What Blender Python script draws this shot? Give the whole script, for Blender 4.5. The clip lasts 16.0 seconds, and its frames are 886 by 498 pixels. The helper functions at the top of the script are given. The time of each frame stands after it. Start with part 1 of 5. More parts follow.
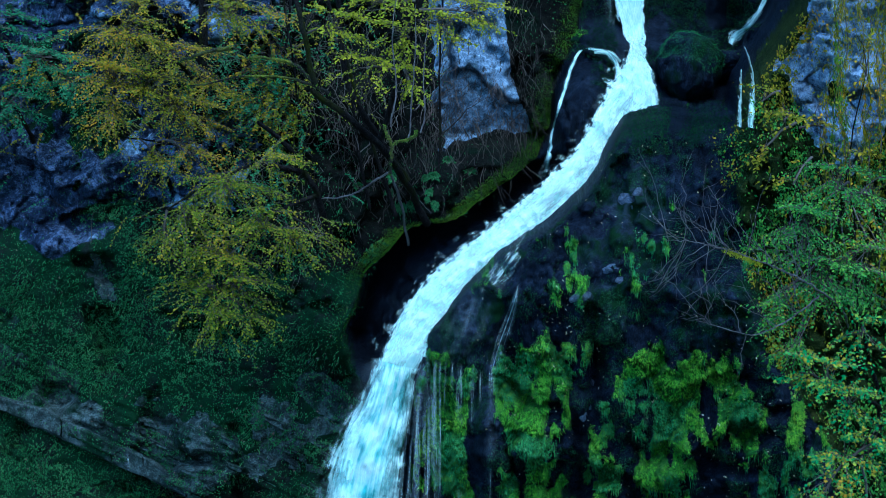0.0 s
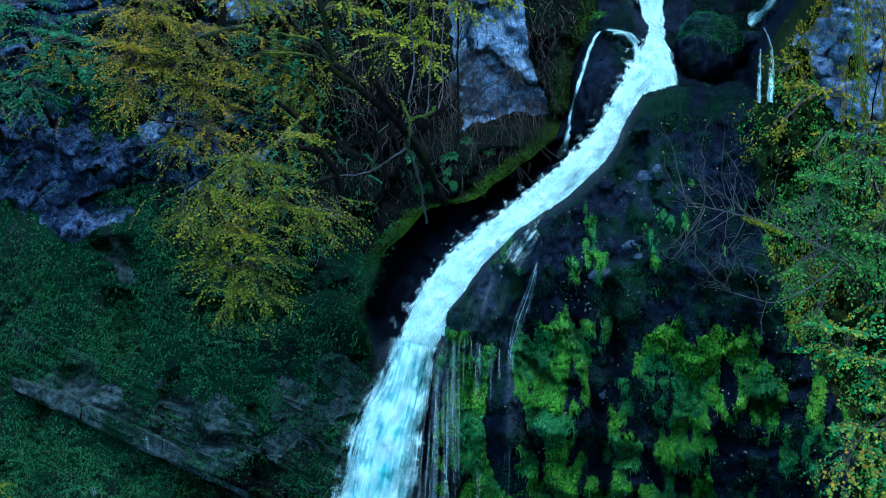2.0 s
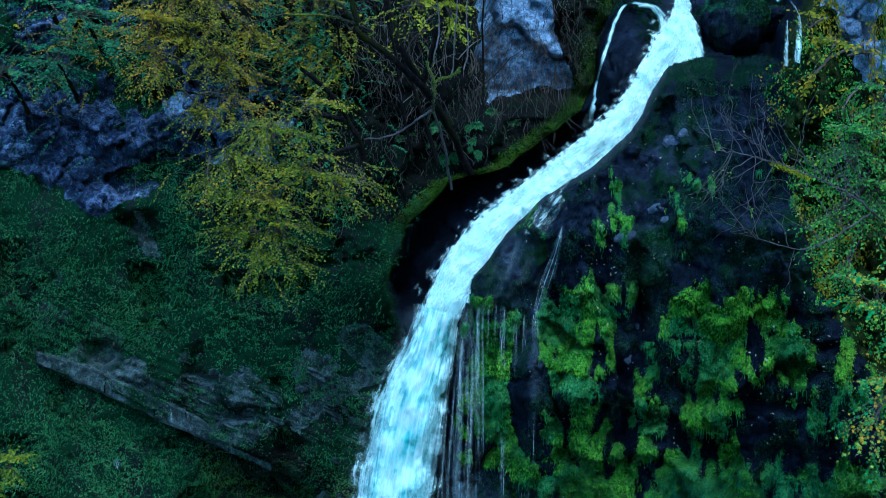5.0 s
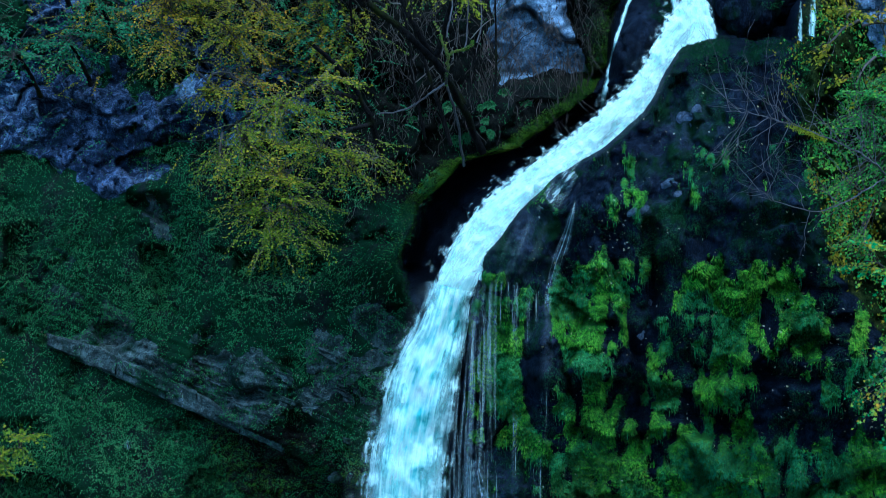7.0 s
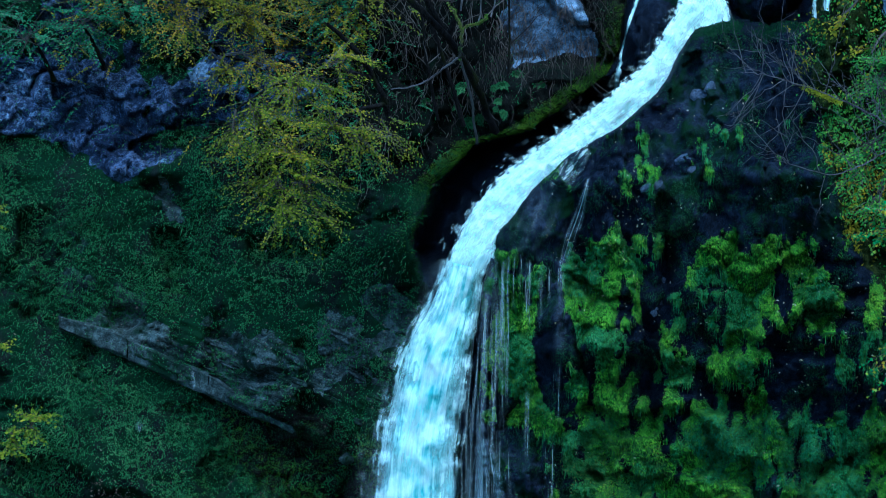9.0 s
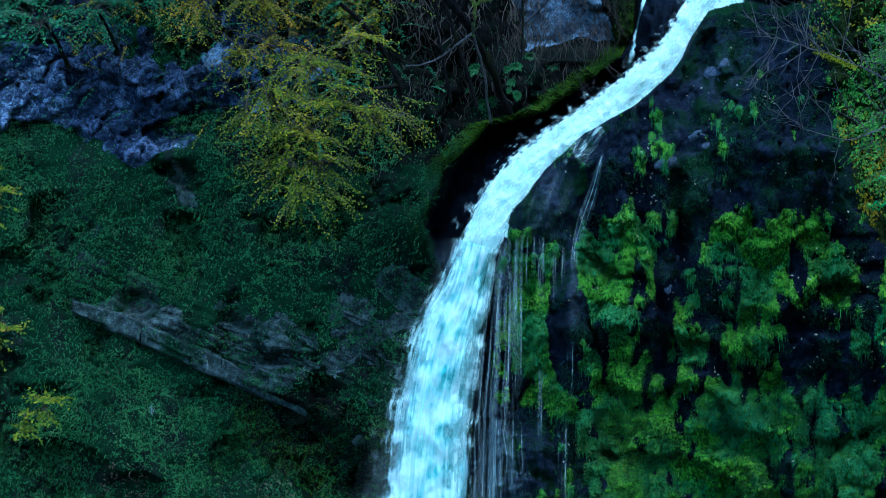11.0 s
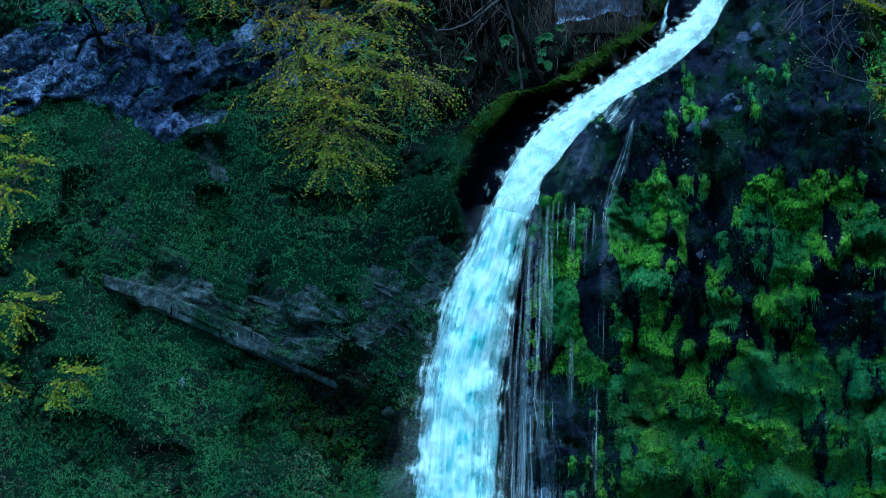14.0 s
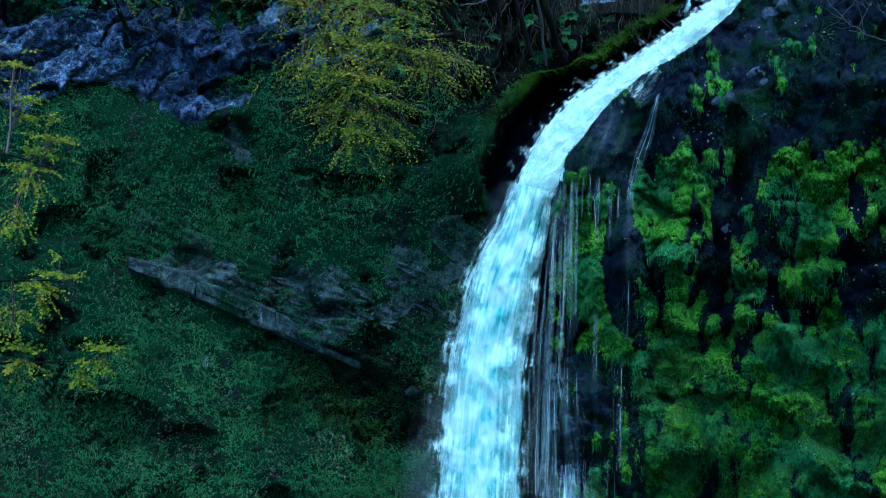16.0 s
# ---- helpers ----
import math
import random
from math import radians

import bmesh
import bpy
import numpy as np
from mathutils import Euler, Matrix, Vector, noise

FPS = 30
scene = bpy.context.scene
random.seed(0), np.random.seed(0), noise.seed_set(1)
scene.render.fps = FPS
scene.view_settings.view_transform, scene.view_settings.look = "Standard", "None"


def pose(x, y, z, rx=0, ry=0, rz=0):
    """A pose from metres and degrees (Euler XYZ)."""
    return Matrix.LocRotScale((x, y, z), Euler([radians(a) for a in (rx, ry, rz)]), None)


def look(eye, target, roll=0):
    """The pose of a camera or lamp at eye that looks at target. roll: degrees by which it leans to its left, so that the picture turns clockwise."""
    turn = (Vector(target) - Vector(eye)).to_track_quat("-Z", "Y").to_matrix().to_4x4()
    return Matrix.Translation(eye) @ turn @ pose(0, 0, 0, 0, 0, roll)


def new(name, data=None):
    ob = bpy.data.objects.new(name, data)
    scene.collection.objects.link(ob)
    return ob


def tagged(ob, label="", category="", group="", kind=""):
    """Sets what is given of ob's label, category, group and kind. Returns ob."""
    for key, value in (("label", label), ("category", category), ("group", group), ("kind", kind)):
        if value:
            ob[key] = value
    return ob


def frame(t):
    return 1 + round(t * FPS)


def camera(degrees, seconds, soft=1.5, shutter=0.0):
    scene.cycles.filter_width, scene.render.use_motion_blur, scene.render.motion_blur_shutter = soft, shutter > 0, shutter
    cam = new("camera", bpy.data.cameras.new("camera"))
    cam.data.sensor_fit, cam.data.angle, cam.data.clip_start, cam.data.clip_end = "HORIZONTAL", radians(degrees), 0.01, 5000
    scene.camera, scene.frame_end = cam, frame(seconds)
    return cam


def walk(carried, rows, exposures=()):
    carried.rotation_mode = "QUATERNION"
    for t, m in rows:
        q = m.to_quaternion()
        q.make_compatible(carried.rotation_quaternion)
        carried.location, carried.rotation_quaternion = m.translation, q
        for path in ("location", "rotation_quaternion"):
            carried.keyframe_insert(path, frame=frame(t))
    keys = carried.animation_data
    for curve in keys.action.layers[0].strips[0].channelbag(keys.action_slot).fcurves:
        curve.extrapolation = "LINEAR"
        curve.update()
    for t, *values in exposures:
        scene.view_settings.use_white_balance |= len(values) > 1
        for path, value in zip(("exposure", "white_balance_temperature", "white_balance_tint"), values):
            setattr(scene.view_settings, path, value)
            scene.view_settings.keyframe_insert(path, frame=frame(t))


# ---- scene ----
cam = camera(34, 16.0, soft=0.8)
# seconds, eye, heading and pitch in degrees, roll
ROWS = [
    (0.0, 0.099, -0.008, 16.110, 2.227, -5.608, -0.105),
    (0.5, 0.101, -0.013, 16.005, 2.049, -5.566, -0.138),
    (1.0, 0.100, -0.018, 15.902, 1.857, -5.530, -0.191),
    (1.5, 0.107, -0.014, 15.804, 1.663, -5.495, -0.256),
    (2.0, 0.116, -0.010, 15.698, 1.448, -5.465, -0.309),
    (2.5, 0.128, -0.003, 15.586, 1.237, -5.414, -0.339),
    (3.0, 0.131, 0.004, 15.464, 1.032, -5.339, -0.357),
    (3.5, 0.127, 0.008, 15.335, 0.853, -5.239, -0.346),
    (4.0, 0.118, 0.010, 15.192, 0.715, -5.118, -0.324),
    (6.5, 0.053, 0.018, 14.463, 0.268, -4.468, -0.161),
    (7.0, 0.036, 0.013, 14.308, 0.169, -4.324, -0.120),
    (7.5, 0.018, 0.009, 14.155, 0.081, -4.161, -0.055),
    (8.0, 0.000, 0.000, 14.000, 0.000, -4.000, 0.000),
    (8.5, -0.010, 0.002, 13.855, -0.100, -3.861, 0.046),
    (9.0, -0.010, 0.008, 13.713, -0.222, -3.752, 0.081),
    (11.5, -0.001, 0.021, 13.083, -0.923, -3.259, 0.056),
    (12.0, -0.011, 0.015, 12.960, -1.099, -3.181, 0.060),
    (12.5, -0.013, 0.015, 12.841, -1.280, -3.093, 0.074),
    (13.0, -0.018, 0.005, 12.711, -1.469, -2.989, 0.086),
    (13.5, -0.029, 0.001, 12.571, -1.655, -2.870, 0.116),
    (14.0, -0.047, -0.002, 12.419, -1.864, -2.740, 0.160),
    (14.5, -0.057, -0.005, 12.275, -2.069, -2.607, 0.198),
    (15.0, -0.071, -0.009, 12.129, -2.272, -2.488, 0.225),
    (15.5, -0.083, -0.012, 11.986, -2.472, -2.374, 0.250),
    (16.0, -0.101, -0.023, 11.841, -2.682, -2.263, 0.255),
]


def aim(x, y, z, heading, pitch, roll):
    h, p = radians(heading), radians(pitch)
    way = Vector((math.sin(h) * math.cos(p), math.cos(h) * math.cos(p), math.sin(p)))
    return look((x, y, z), Vector((x, y, z)) + 10 * way, roll)


walk(cam, [(t, aim(*row)) for t, *row in ROWS], exposures=[(0.0, 1.42, 4250, 4), (16.0, 1.42, 4250, 4)])

# ---- world, sun, exposure ----
world = bpy.data.worlds.new("sky")
scene.world = world
world.use_nodes = True
wn = world.node_tree
sky = wn.nodes.new("ShaderNodeTexSky")
sky.sky_type = "NISHITA"
sky.sun_disc = False
sky.sun_elevation, sky.sun_rotation = radians(55), radians(160)
wn.links.new(sky.outputs[0], wn.nodes["Background"].inputs[0])
wn.nodes["Background"].inputs[1].default_value = 0.13
sun = new("sun", bpy.data.lights.new("sun", "SUN"))
sun.data.energy, sun.data.angle, sun.data.color = 0.8, radians(50), (1.0, 0.96, 0.9)
sun.matrix_world = look((8, -6, 70), (0, 24, 12))
tagged(sun, "soft overcast daylight from high above the gorge", "sun", kind="structure")


# ---- material helpers ----
class Nodes:
    def __init__(self, name):
        self.m = bpy.data.materials.new(name)
        self.m.use_nodes = True
        self.t = self.m.node_tree
        self.p = self.t.nodes["Principled BSDF"]
        self.out = self.t.nodes["Material Output"]

    def add(self, kind, **inputs):
        n = self.t.nodes.new(kind)
        for k, v in inputs.items():
            self.to(n.inputs[k.replace("_", " ")], v)
        return n

    def to(self, socket, v):
        if isinstance(v, bpy.types.NodeSocket):
            self.t.links.new(v, socket)
        else:
            socket.default_value = v

    def coord(self, scale=(1, 1, 1), kind="Object"):
        c = self.t.nodes.new("ShaderNodeTexCoord")
        m = self.add("ShaderNodeMapping", Vector=c.outputs[kind], Scale=scale)
        return m.outputs[0]

    def noise(self, co, scale, detail=5.0, rough=0.55):
        n = self.add("ShaderNodeTexNoise", Vector=co, Scale=scale, Detail=detail, Roughness=rough)
        return n.outputs[0]

    def math(self, op, a, b=0.0, clamp=False):
        n = self.t.nodes.new("ShaderNodeMath")
        n.operation, n.use_clamp = op, clamp
        self.to(n.inputs[0], a)
        self.to(n.inputs[1], b)
        return n.outputs[0]

    def ramp(self, fac, stops):
        n = self.t.nodes.new("ShaderNodeValToRGB")
        e = n.color_ramp.elements
        while len(e) < len(stops):
            e.new(0.5)
        for el, (at, c) in zip(e, stops):
            el.position = at
            el.color = (*c, 1) if isinstance(c, tuple) else (c, c, c, 1)
        self.to(n.inputs[0], fac)
        return n.outputs[0]

    def mix(self, fac, a, b):
        n = self.t.nodes.new("ShaderNodeMix")
        n.data_type = "RGBA"
        self.to(n.inputs[0], fac)
        for i, v in ((6, a), (7, b)):
            self.to(n.inputs[i], (*v, 1) if isinstance(v, tuple) else v)
        return n.outputs[2]

    def bump(self, height, strength=0.5, distance=0.05):
        b = self.add("ShaderNodeBump", Height=height, Strength=strength, Distance=distance)
        self.to(self.p.inputs["Normal"], b.outputs[0])

    def surface(self, color, rough=0.8, spec=0.3):
        self.to(self.p.inputs["Base Color"], color if not isinstance(color, tuple) else (*color, 1))
        self.to(self.p.inputs["Roughness"], rough)
        self.to(self.p.inputs["Specular IOR Level"], spec)
        return self.m


def leaf_material(name, stops, through_light=0.35, rough=0.55, vary=0.62):
    n = Nodes(name)
    g = n.t.nodes.new("ShaderNodeNewGeometry")
    patch = n.noise(n.coord(), 0.9, 3.0)
    pick = n.math("ADD", n.math("MULTIPLY", g.outputs["Random Per Island"], vary), n.math("MULTIPLY", n.math("SUBTRACT", patch, 0.3 - (0.62 - vary) / 1.9), 0.95), True)
    col = n.ramp(pick, stops)
    n.surface(col, rough, 0.12)
    tr = n.add("ShaderNodeBsdfTranslucent", Color=col)
    mx = n.add("ShaderNodeMixShader", Fac=through_light)
    n.t.links.new(n.p.outputs[0], mx.inputs[1])
    n.t.links.new(tr.outputs[0], mx.inputs[2])
    n.t.links.new(mx.outputs[0], n.out.inputs[0])
    return n.m


def rock_look(n, dark, mid, light, moss=None, moss_amount=0.5, stretch=(1, 1, 1)):
    """Colour and relief of a weathered rock: broad tones, grain, pale specks, moss."""
    co = n.coord(stretch)
    big, fine, grain = n.noise(co, 1.1, 6.0, 0.6), n.noise(co, 8.0, 8.0, 0.7), n.noise(co, 34.0, 5.0, 0.7)
    tone = n.math("ADD", n.math("ADD", n.math("MULTIPLY", big, 0.3), n.math("MULTIPLY", fine, 0.38)), n.math("MULTIPLY", grain, 0.32))
    col = n.ramp(tone, [(0.41, dark), (0.5, mid), (0.59, light)])
    if moss:
        where = n.ramp(n.noise(n.coord((1, 1, 0.55)), 1.7, 7.0, 0.65), [(1 - moss_amount - 0.07, 0.0), (1 - moss_amount + 0.07, 1.0)])
        green = n.mix(n.noise(co, 24.0, 4.0), moss, tuple(c * 0.35 for c in moss))
        col = n.mix(where, col, green)
    height = n.math("ADD", n.math("ADD", big, n.math("MULTIPLY", fine, 0.5)), n.math("MULTIPLY", grain, 0.12))
    return col, height, fine


def rock_material(name, dark, mid, light, moss=None, moss_amount=0.5, rough=(0.6, 0.95), stretch=(1, 1, 1), spec=0.3):
    n = Nodes(name)
    col, height, fine = rock_look(n, dark, mid, light, moss, moss_amount, stretch)
    n.bump(height, 1.0, 0.12)
    return n.surface(col, n.ramp(fine, [(0.3, rough[0]), (0.7, rough[1])]), spec)


def ground_blend(name, base, others, rough=0.8, spec=0.04):
    """One ground of several kinds; each further kind lies where its share of the surface is high, with a ragged border."""
    n = Nodes(name)
    col, height, fine = rock_look(n, *base)
    ragged = n.noise(n.coord(), 5.0, 6.0, 0.7)
    for share, look_ in others:
        at = n.t.nodes.new("ShaderNodeAttribute")
        at.attribute_name = share
        mask = n.ramp(n.math("ADD", at.outputs["Fac"], n.math("MULTIPLY", n.math("SUBTRACT", ragged, 0.5), 0.9)), [(0.45, 0.0), (0.55, 1.0)])
        c2, h2, _ = rock_look(n, *look_)
        col = n.mix(mask, col, c2)
        height = n.math("ADD", n.math("MULTIPLY", height, n.math("SUBTRACT", 1.0, mask)), n.math("MULTIPLY", h2, mask))
    n.bump(height, 1.0, 0.12)
    return n.surface(col, rough, spec)


SOIL = ((0.003, 0.005, 0.004), (0.009, 0.013, 0.010), (0.024, 0.030, 0.022), (0.014, 0.044, 0.014), 0.55)
BLUFF = ((0.005, 0.008, 0.015), (0.024, 0.035, 0.060), (0.17, 0.22, 0.32), (0.008, 0.016, 0.012), 0.34)
PALE = ((0.05, 0.065, 0.085), (0.26, 0.34, 0.42), (0.58, 0.70, 0.80), (0.03, 0.045, 0.015), 0.32)
STRATA = ((0.008, 0.011, 0.009), (0.040, 0.056, 0.046), (0.14, 0.185, 0.155), (0.014, 0.038, 0.015), 0.44)
# wet rock, its tone sunk to near black to carry the undercut's shade
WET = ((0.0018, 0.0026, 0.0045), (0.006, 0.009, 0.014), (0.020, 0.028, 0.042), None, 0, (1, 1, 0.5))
TUFA = ((0.003, 0.004, 0.006), (0.010, 0.014, 0.022), (0.034, 0.044, 0.062), (0.012, 0.034, 0.010), 0.47, (1, 1, 0.6))
CUSHION = ((0.008, 0.028, 0.006), (0.04, 0.12, 0.016), (0.13, 0.26, 0.026))
GROWTH = ((0.004, 0.008, 0.003), (0.018, 0.03, 0.006), (0.06, 0.07, 0.015))
FACE = ((0.04, 0.056, 0.070), (0.17, 0.24, 0.30), (0.46, 0.60, 0.70), (0.015, 0.028, 0.016), 0.36)
# soil with the shade of trees and ledge put into its colour
SHADED_SOIL = ((0.0015, 0.002, 0.0015), (0.005, 0.006, 0.004), (0.018, 0.018, 0.012), (0.007, 0.018, 0.008), 0.4)
M_BANK = ground_blend("overgrown_bank", SOIL, [("shaded_soil", SHADED_SOIL), ("bare", BLUFF), ("band", STRATA), ("pale", FACE)])
M_CLIFF = ground_blend("dripping_tufa", TUFA, [("wet", WET), ("pale", PALE), ("growth", GROWTH), ("moss", CUSHION)], 0.6, 0.02)
M_GREY = rock_material("grey_limestone", (0.02, 0.026, 0.036), (0.085, 0.11, 0.14), (0.26, 0.31, 0.37), spec=0.15)
M_STRATA = rock_material("bedded_limestone", *STRATA, spec=0.06)
M_WET = rock_material("wet_rock_shade_black", *WET[:3], None, 0, (0.4, 0.65), (1, 1, 0.5), 0.03)
M_TUFA = rock_material("mossy_tufa", *TUFA[:5], (0.5, 0.85), (1, 1, 0.6), 0.03)

M_GROUND = rock_material("forest_floor", (0.01, 0.012, 0.006), (0.03, 0.032, 0.015), (0.06, 0.055, 0.03), (0.03, 0.05, 0.015), 0.5)
M_BARK = rock_material("dark_bark", (0.003, 0.003, 0.0025), (0.011, 0.010, 0.008), (0.035, 0.032, 0.026), (0.025, 0.032, 0.003), 0.4, stretch=(3, 3, 1), spec=0.05)
M_MOSSBARK = rock_material("moss_grown_bark", (0.06, 0.075, 0.002), (0.14, 0.16, 0.004), (0.26, 0.27, 0.008), (0.02, 0.019, 0.010), 0.5, stretch=(3, 3, 3))
M_TWIG = rock_material("grey_twig_bark", (0.045, 0.040, 0.034), (0.11, 0.10, 0.088), (0.22, 0.205, 0.185), stretch=(3, 3, 3))

M_IVY = leaf_material("slope_cover_leaf", [(0.06, (0.008, 0.025, 0.006)), (0.35, (0.028, 0.090, 0.023)), (0.7, (0.080, 0.225, 0.058)), (0.96, (0.19, 0.31, 0.095))], vary=0.62)
M_MOSS = leaf_material("hanging_moss", [(0.1, (0.045, 0.14, 0.010)), (0.4, (0.13, 0.36, 0.014)), (0.7, (0.28, 0.62, 0.020)), (0.98, (0.5, 0.72, 0.03))], 0.3)
M_DEEPMOSS = leaf_material("deep_moss", [(0.1, (0.018, 0.066, 0.028)), (0.45, (0.074, 0.26, 0.078)), (0.9, (0.22, 0.52, 0.10))], 0.25)
# darker copy of the moss greens, with the chute's shade in the colour
M_SHADEMOSS = leaf_material("shade_toned_moss", [(0.1, (0.009, 0.028, 0.013)), (0.5, (0.030, 0.090, 0.030)), (0.9, (0.085, 0.19, 0.045))], 0.25, vary=0.45)
M_GRASS = leaf_material("cliff_grass_blade", [(0.05, (0.04, 0.15, 0.06)), (0.5, (0.10, 0.34, 0.13)), (0.95, (0.22, 0.50, 0.16))], 0.35, vary=0.5)
M_RIM = leaf_material("rim_moss_leaf", [(0.1, (0.020, 0.050, 0.006)), (0.4, (0.066, 0.15, 0.008)), (0.7, (0.18, 0.32, 0.012)), (0.98, (0.38, 0.48, 0.02))], 0.25)
M_GOLD = leaf_material("yellow_green_leaf", [(0.05, (0.042, 0.080, 0.003)), (0.4, (0.130, 0.190, 0.004)), (0.7, (0.29, 0.31, 0.005)), (0.97, (0.56, 0.39, 0.008))], 0.42)
M_OCHRE = leaf_material("ochre_leaf", [(0.05, (0.07, 0.10, 0.003)), (0.4, (0.22, 0.24, 0.004)), (0.7, (0.44, 0.34, 0.006)), (0.97, (0.75, 0.34, 0.008))], 0.45)
M_LIME = leaf_material("bright_lime_leaf", [(0.05, (0.12, 0.17, 0.004)), (0.5, (0.34, 0.38, 0.006)), (0.95, (0.62, 0.55, 0.01))], 0.45)
M_GREEN = leaf_material("green_shrub_leaf", [(0.05, (0.023, 0.075, 0.0168)), (0.5, (0.072, 0.200, 0.0450)), (0.85, (0.171, 0.312, 0.0562)), (0.98, (0.473, 0.362, 0.0375))], 0.4)
M_TEAL = leaf_material("shaded_bush_leaf", [(0.05, (0.018, 0.065, 0.024)), (0.5, (0.062, 0.20, 0.070)), (0.85, (0.13, 0.33, 0.11)), (0.98, (0.30, 0.32, 0.055))], 0.4)
M_HAZEL = leaf_material("hazel_leaf", [(0.05, (0.04, 0.13, 0.024)), (0.45, (0.11, 0.31, 0.045)), (0.8, (0.25, 0.50, 0.035)), (0.98, (0.60, 0.45, 0.015))], 0.4)
M_YOUNG = leaf_material("young_maple_leaf", [(0.05, (0.05, 0.11, 0.008)), (0.4, (0.15, 0.24, 0.008)), (0.7, (0.33, 0.35, 0.008)), (0.97, (0.52, 0.33, 0.01))], 0.4)
M_MAPLE = leaf_material("turning_maple_leaf", [(0.05, (0.05, 0.18, 0.05)), (0.42, (0.10, 0.42, 0.09)), (0.68, (0.46, 0.52, 0.02)), (0.97, (0.85, 0.36, 0.01))], 0.4)
M_DEAD = leaf_material("fallen_leaf", [(0.1, (0.20, 0.15, 0.05)), (0.5, (0.45, 0.38, 0.18)), (0.95, (0.65, 0.6, 0.45))], 0.2)
M_LITTER = leaf_material("leaf_litter", [(0.1, (0.05, 0.03, 0.02)), (0.5, (0.14, 0.09, 0.06)), (0.8, (0.25, 0.2, 0.12)), (0.97, (0.5, 0.48, 0.4))], 0.1)
M_STALK = leaf_material("dry_stalk", [(0.1, (0.022, 0.018, 0.012)), (0.5, (0.07, 0.058, 0.042)), (0.95, (0.20, 0.17, 0.13))], 0.0)


def water_material(name, edge_gain, noise_gain, offset, streak=(9, 1.3, 1), blue=0.35, hard=2.2, shade=(0.13, 0.48, 0.39)):
    """Broken white water: dense in the middle, torn along its edges. u runs across, v along the flow."""
    n = Nodes(name)
    uv = n.t.nodes.new("ShaderNodeTexCoord").outputs["UV"]
    sep = n.add("ShaderNodeSeparateXYZ", Vector=uv)
    edge = n.math("SUBTRACT", 1.0, n.math("ABSOLUTE", n.math("SUBTRACT", n.math("MULTIPLY", sep.outputs[0], 2.0), 1.0)))

    def layer(across, along, detail):
        co = n.add("ShaderNodeMapping", Vector=uv, Scale=(streak[0] * across, streak[1] * along, 1)).outputs[0]
        return n.noise(co, 1.0, detail, 0.6)

    lumps, streaks, threads = layer(0.7, 0.8, 4.0), layer(1.3, 0.7, 4.0), layer(5.0, 0.6, 2.0)
    both = n.math("ADD", n.math("ADD", n.math("MULTIPLY", lumps, 0.5), n.math("MULTIPLY", streaks, 0.27)), n.math("MULTIPLY", threads, 0.23))
    a = n.math("ADD", n.math("MULTIPLY", edge, edge_gain), n.math("MULTIPLY", n.math("SUBTRACT", both, 0.5), noise_gain))
    alpha = n.math("MULTIPLY", n.math("MULTIPLY", n.math("SUBTRACT", a, offset), hard, True), n.math("MULTIPLY", edge, 3.5, True))
    n.to(n.p.inputs["Alpha"], alpha)
    # shadows between the foam lumps are mixed into the colour as cyan
    col = n.mix(n.ramp(both, [(0.42, blue), (0.58, 0.0)]), (0.77, 0.97, 0.79), shade)
    n.bump(both, 0.5, 0.12)
    n.surface(col, 0.45, 0.3)
    return n.m


M_WATER = water_material("white_water", 2.6, 4.2, 0.5, (8, 5.5, 1), 0.4, 2.4)
M_INNER = water_material("inner_white_water", 3.0, 2.0, 0.4, (7, 2.2, 1), 0.8)
M_FALL = water_material("falling_white_water", 2.0, 5.6, 0.55, (7, 2.4, 1), 1.0, 1.25)
M_SPRAY = water_material("spray_fringe", 1.2, 4.6, 0.75, (10, 1.8, 1), 0.05, 0.42)
M_FOAM = water_material("dome_foam", 1.2, 7.0, 0.55, (12, 5.0, 1), 0.1, 0.38)
M_SPLASH = water_material("splashing_foam", 1.3, 5.5, 0.72, (9, 6.0, 1), 0.05, 0.9)
M_VEIL = water_material("thin_water_veil", 1.2, 4.0, 0.85, (14, 1.3, 1), 0.4, 0.4)
M_STRAND = water_material("water_strand", 1.4, 5.0, 0.6, (1.2, 3.2, 1), 0.2, 0.36)
M_TRICKLE = water_material("white_trickle", 1.8, 5.0, 0.5, (3, 4.0, 1), 0.5, 0.8)
# the next films hold the sky's violet-blue reflection as a colour
M_FRINGE = water_material("streaming_film", 0.7, 3.6, 0.15, (30, 0.6, 1), 0.9, 0.07, (0.10, 0.22, 0.42))
M_CASCADE = water_material("rock_cascade", 0.9, 7.0, 0.38, (12, 0.55, 1), 0.9, 0.62, (0.10, 0.20, 0.42))
M_SHEET = water_material("sliding_sheet", 0.7, 6.0, 0.3, (13, 0.4, 1), 0.9, 0.42, (0.12, 0.20, 0.46))
M_THREADS = water_material("threaded_film", 0.8, 8.0, 0.5, (22, 0.35, 1), 0.9, 0.3, (0.10, 0.24, 0.45))
M_MIST = water_material("drifting_spray", 0.7, 2.2, 0.1, (4, 1.0, 1), 0.0, 0.06)
M_LOBE = water_material("spray_lobe", 0.9, 3.6, 0.3, (3, 1.6, 1), 0.0, 0.055)


# ---- numeric helpers ----
rng = np.random.default_rng(7)


def vnoise(x, y, z):
    """Smooth value noise, 0 to 1."""
    i, j, k = np.floor(x), np.floor(y), np.floor(z)
    u, v, w = x - i, y - j, z - k
    u, v, w = (q * q * (3 - 2 * q) for q in (u, v, w))

    def h(a, b, c):
        s = np.sin(a * 127.1 + b * 311.7 + c * 74.7) * 43758.5453
        return s - np.floor(s)

    def row(b, c):
        return h(i, b, c) * (1 - u) + h(i + 1, b, c) * u

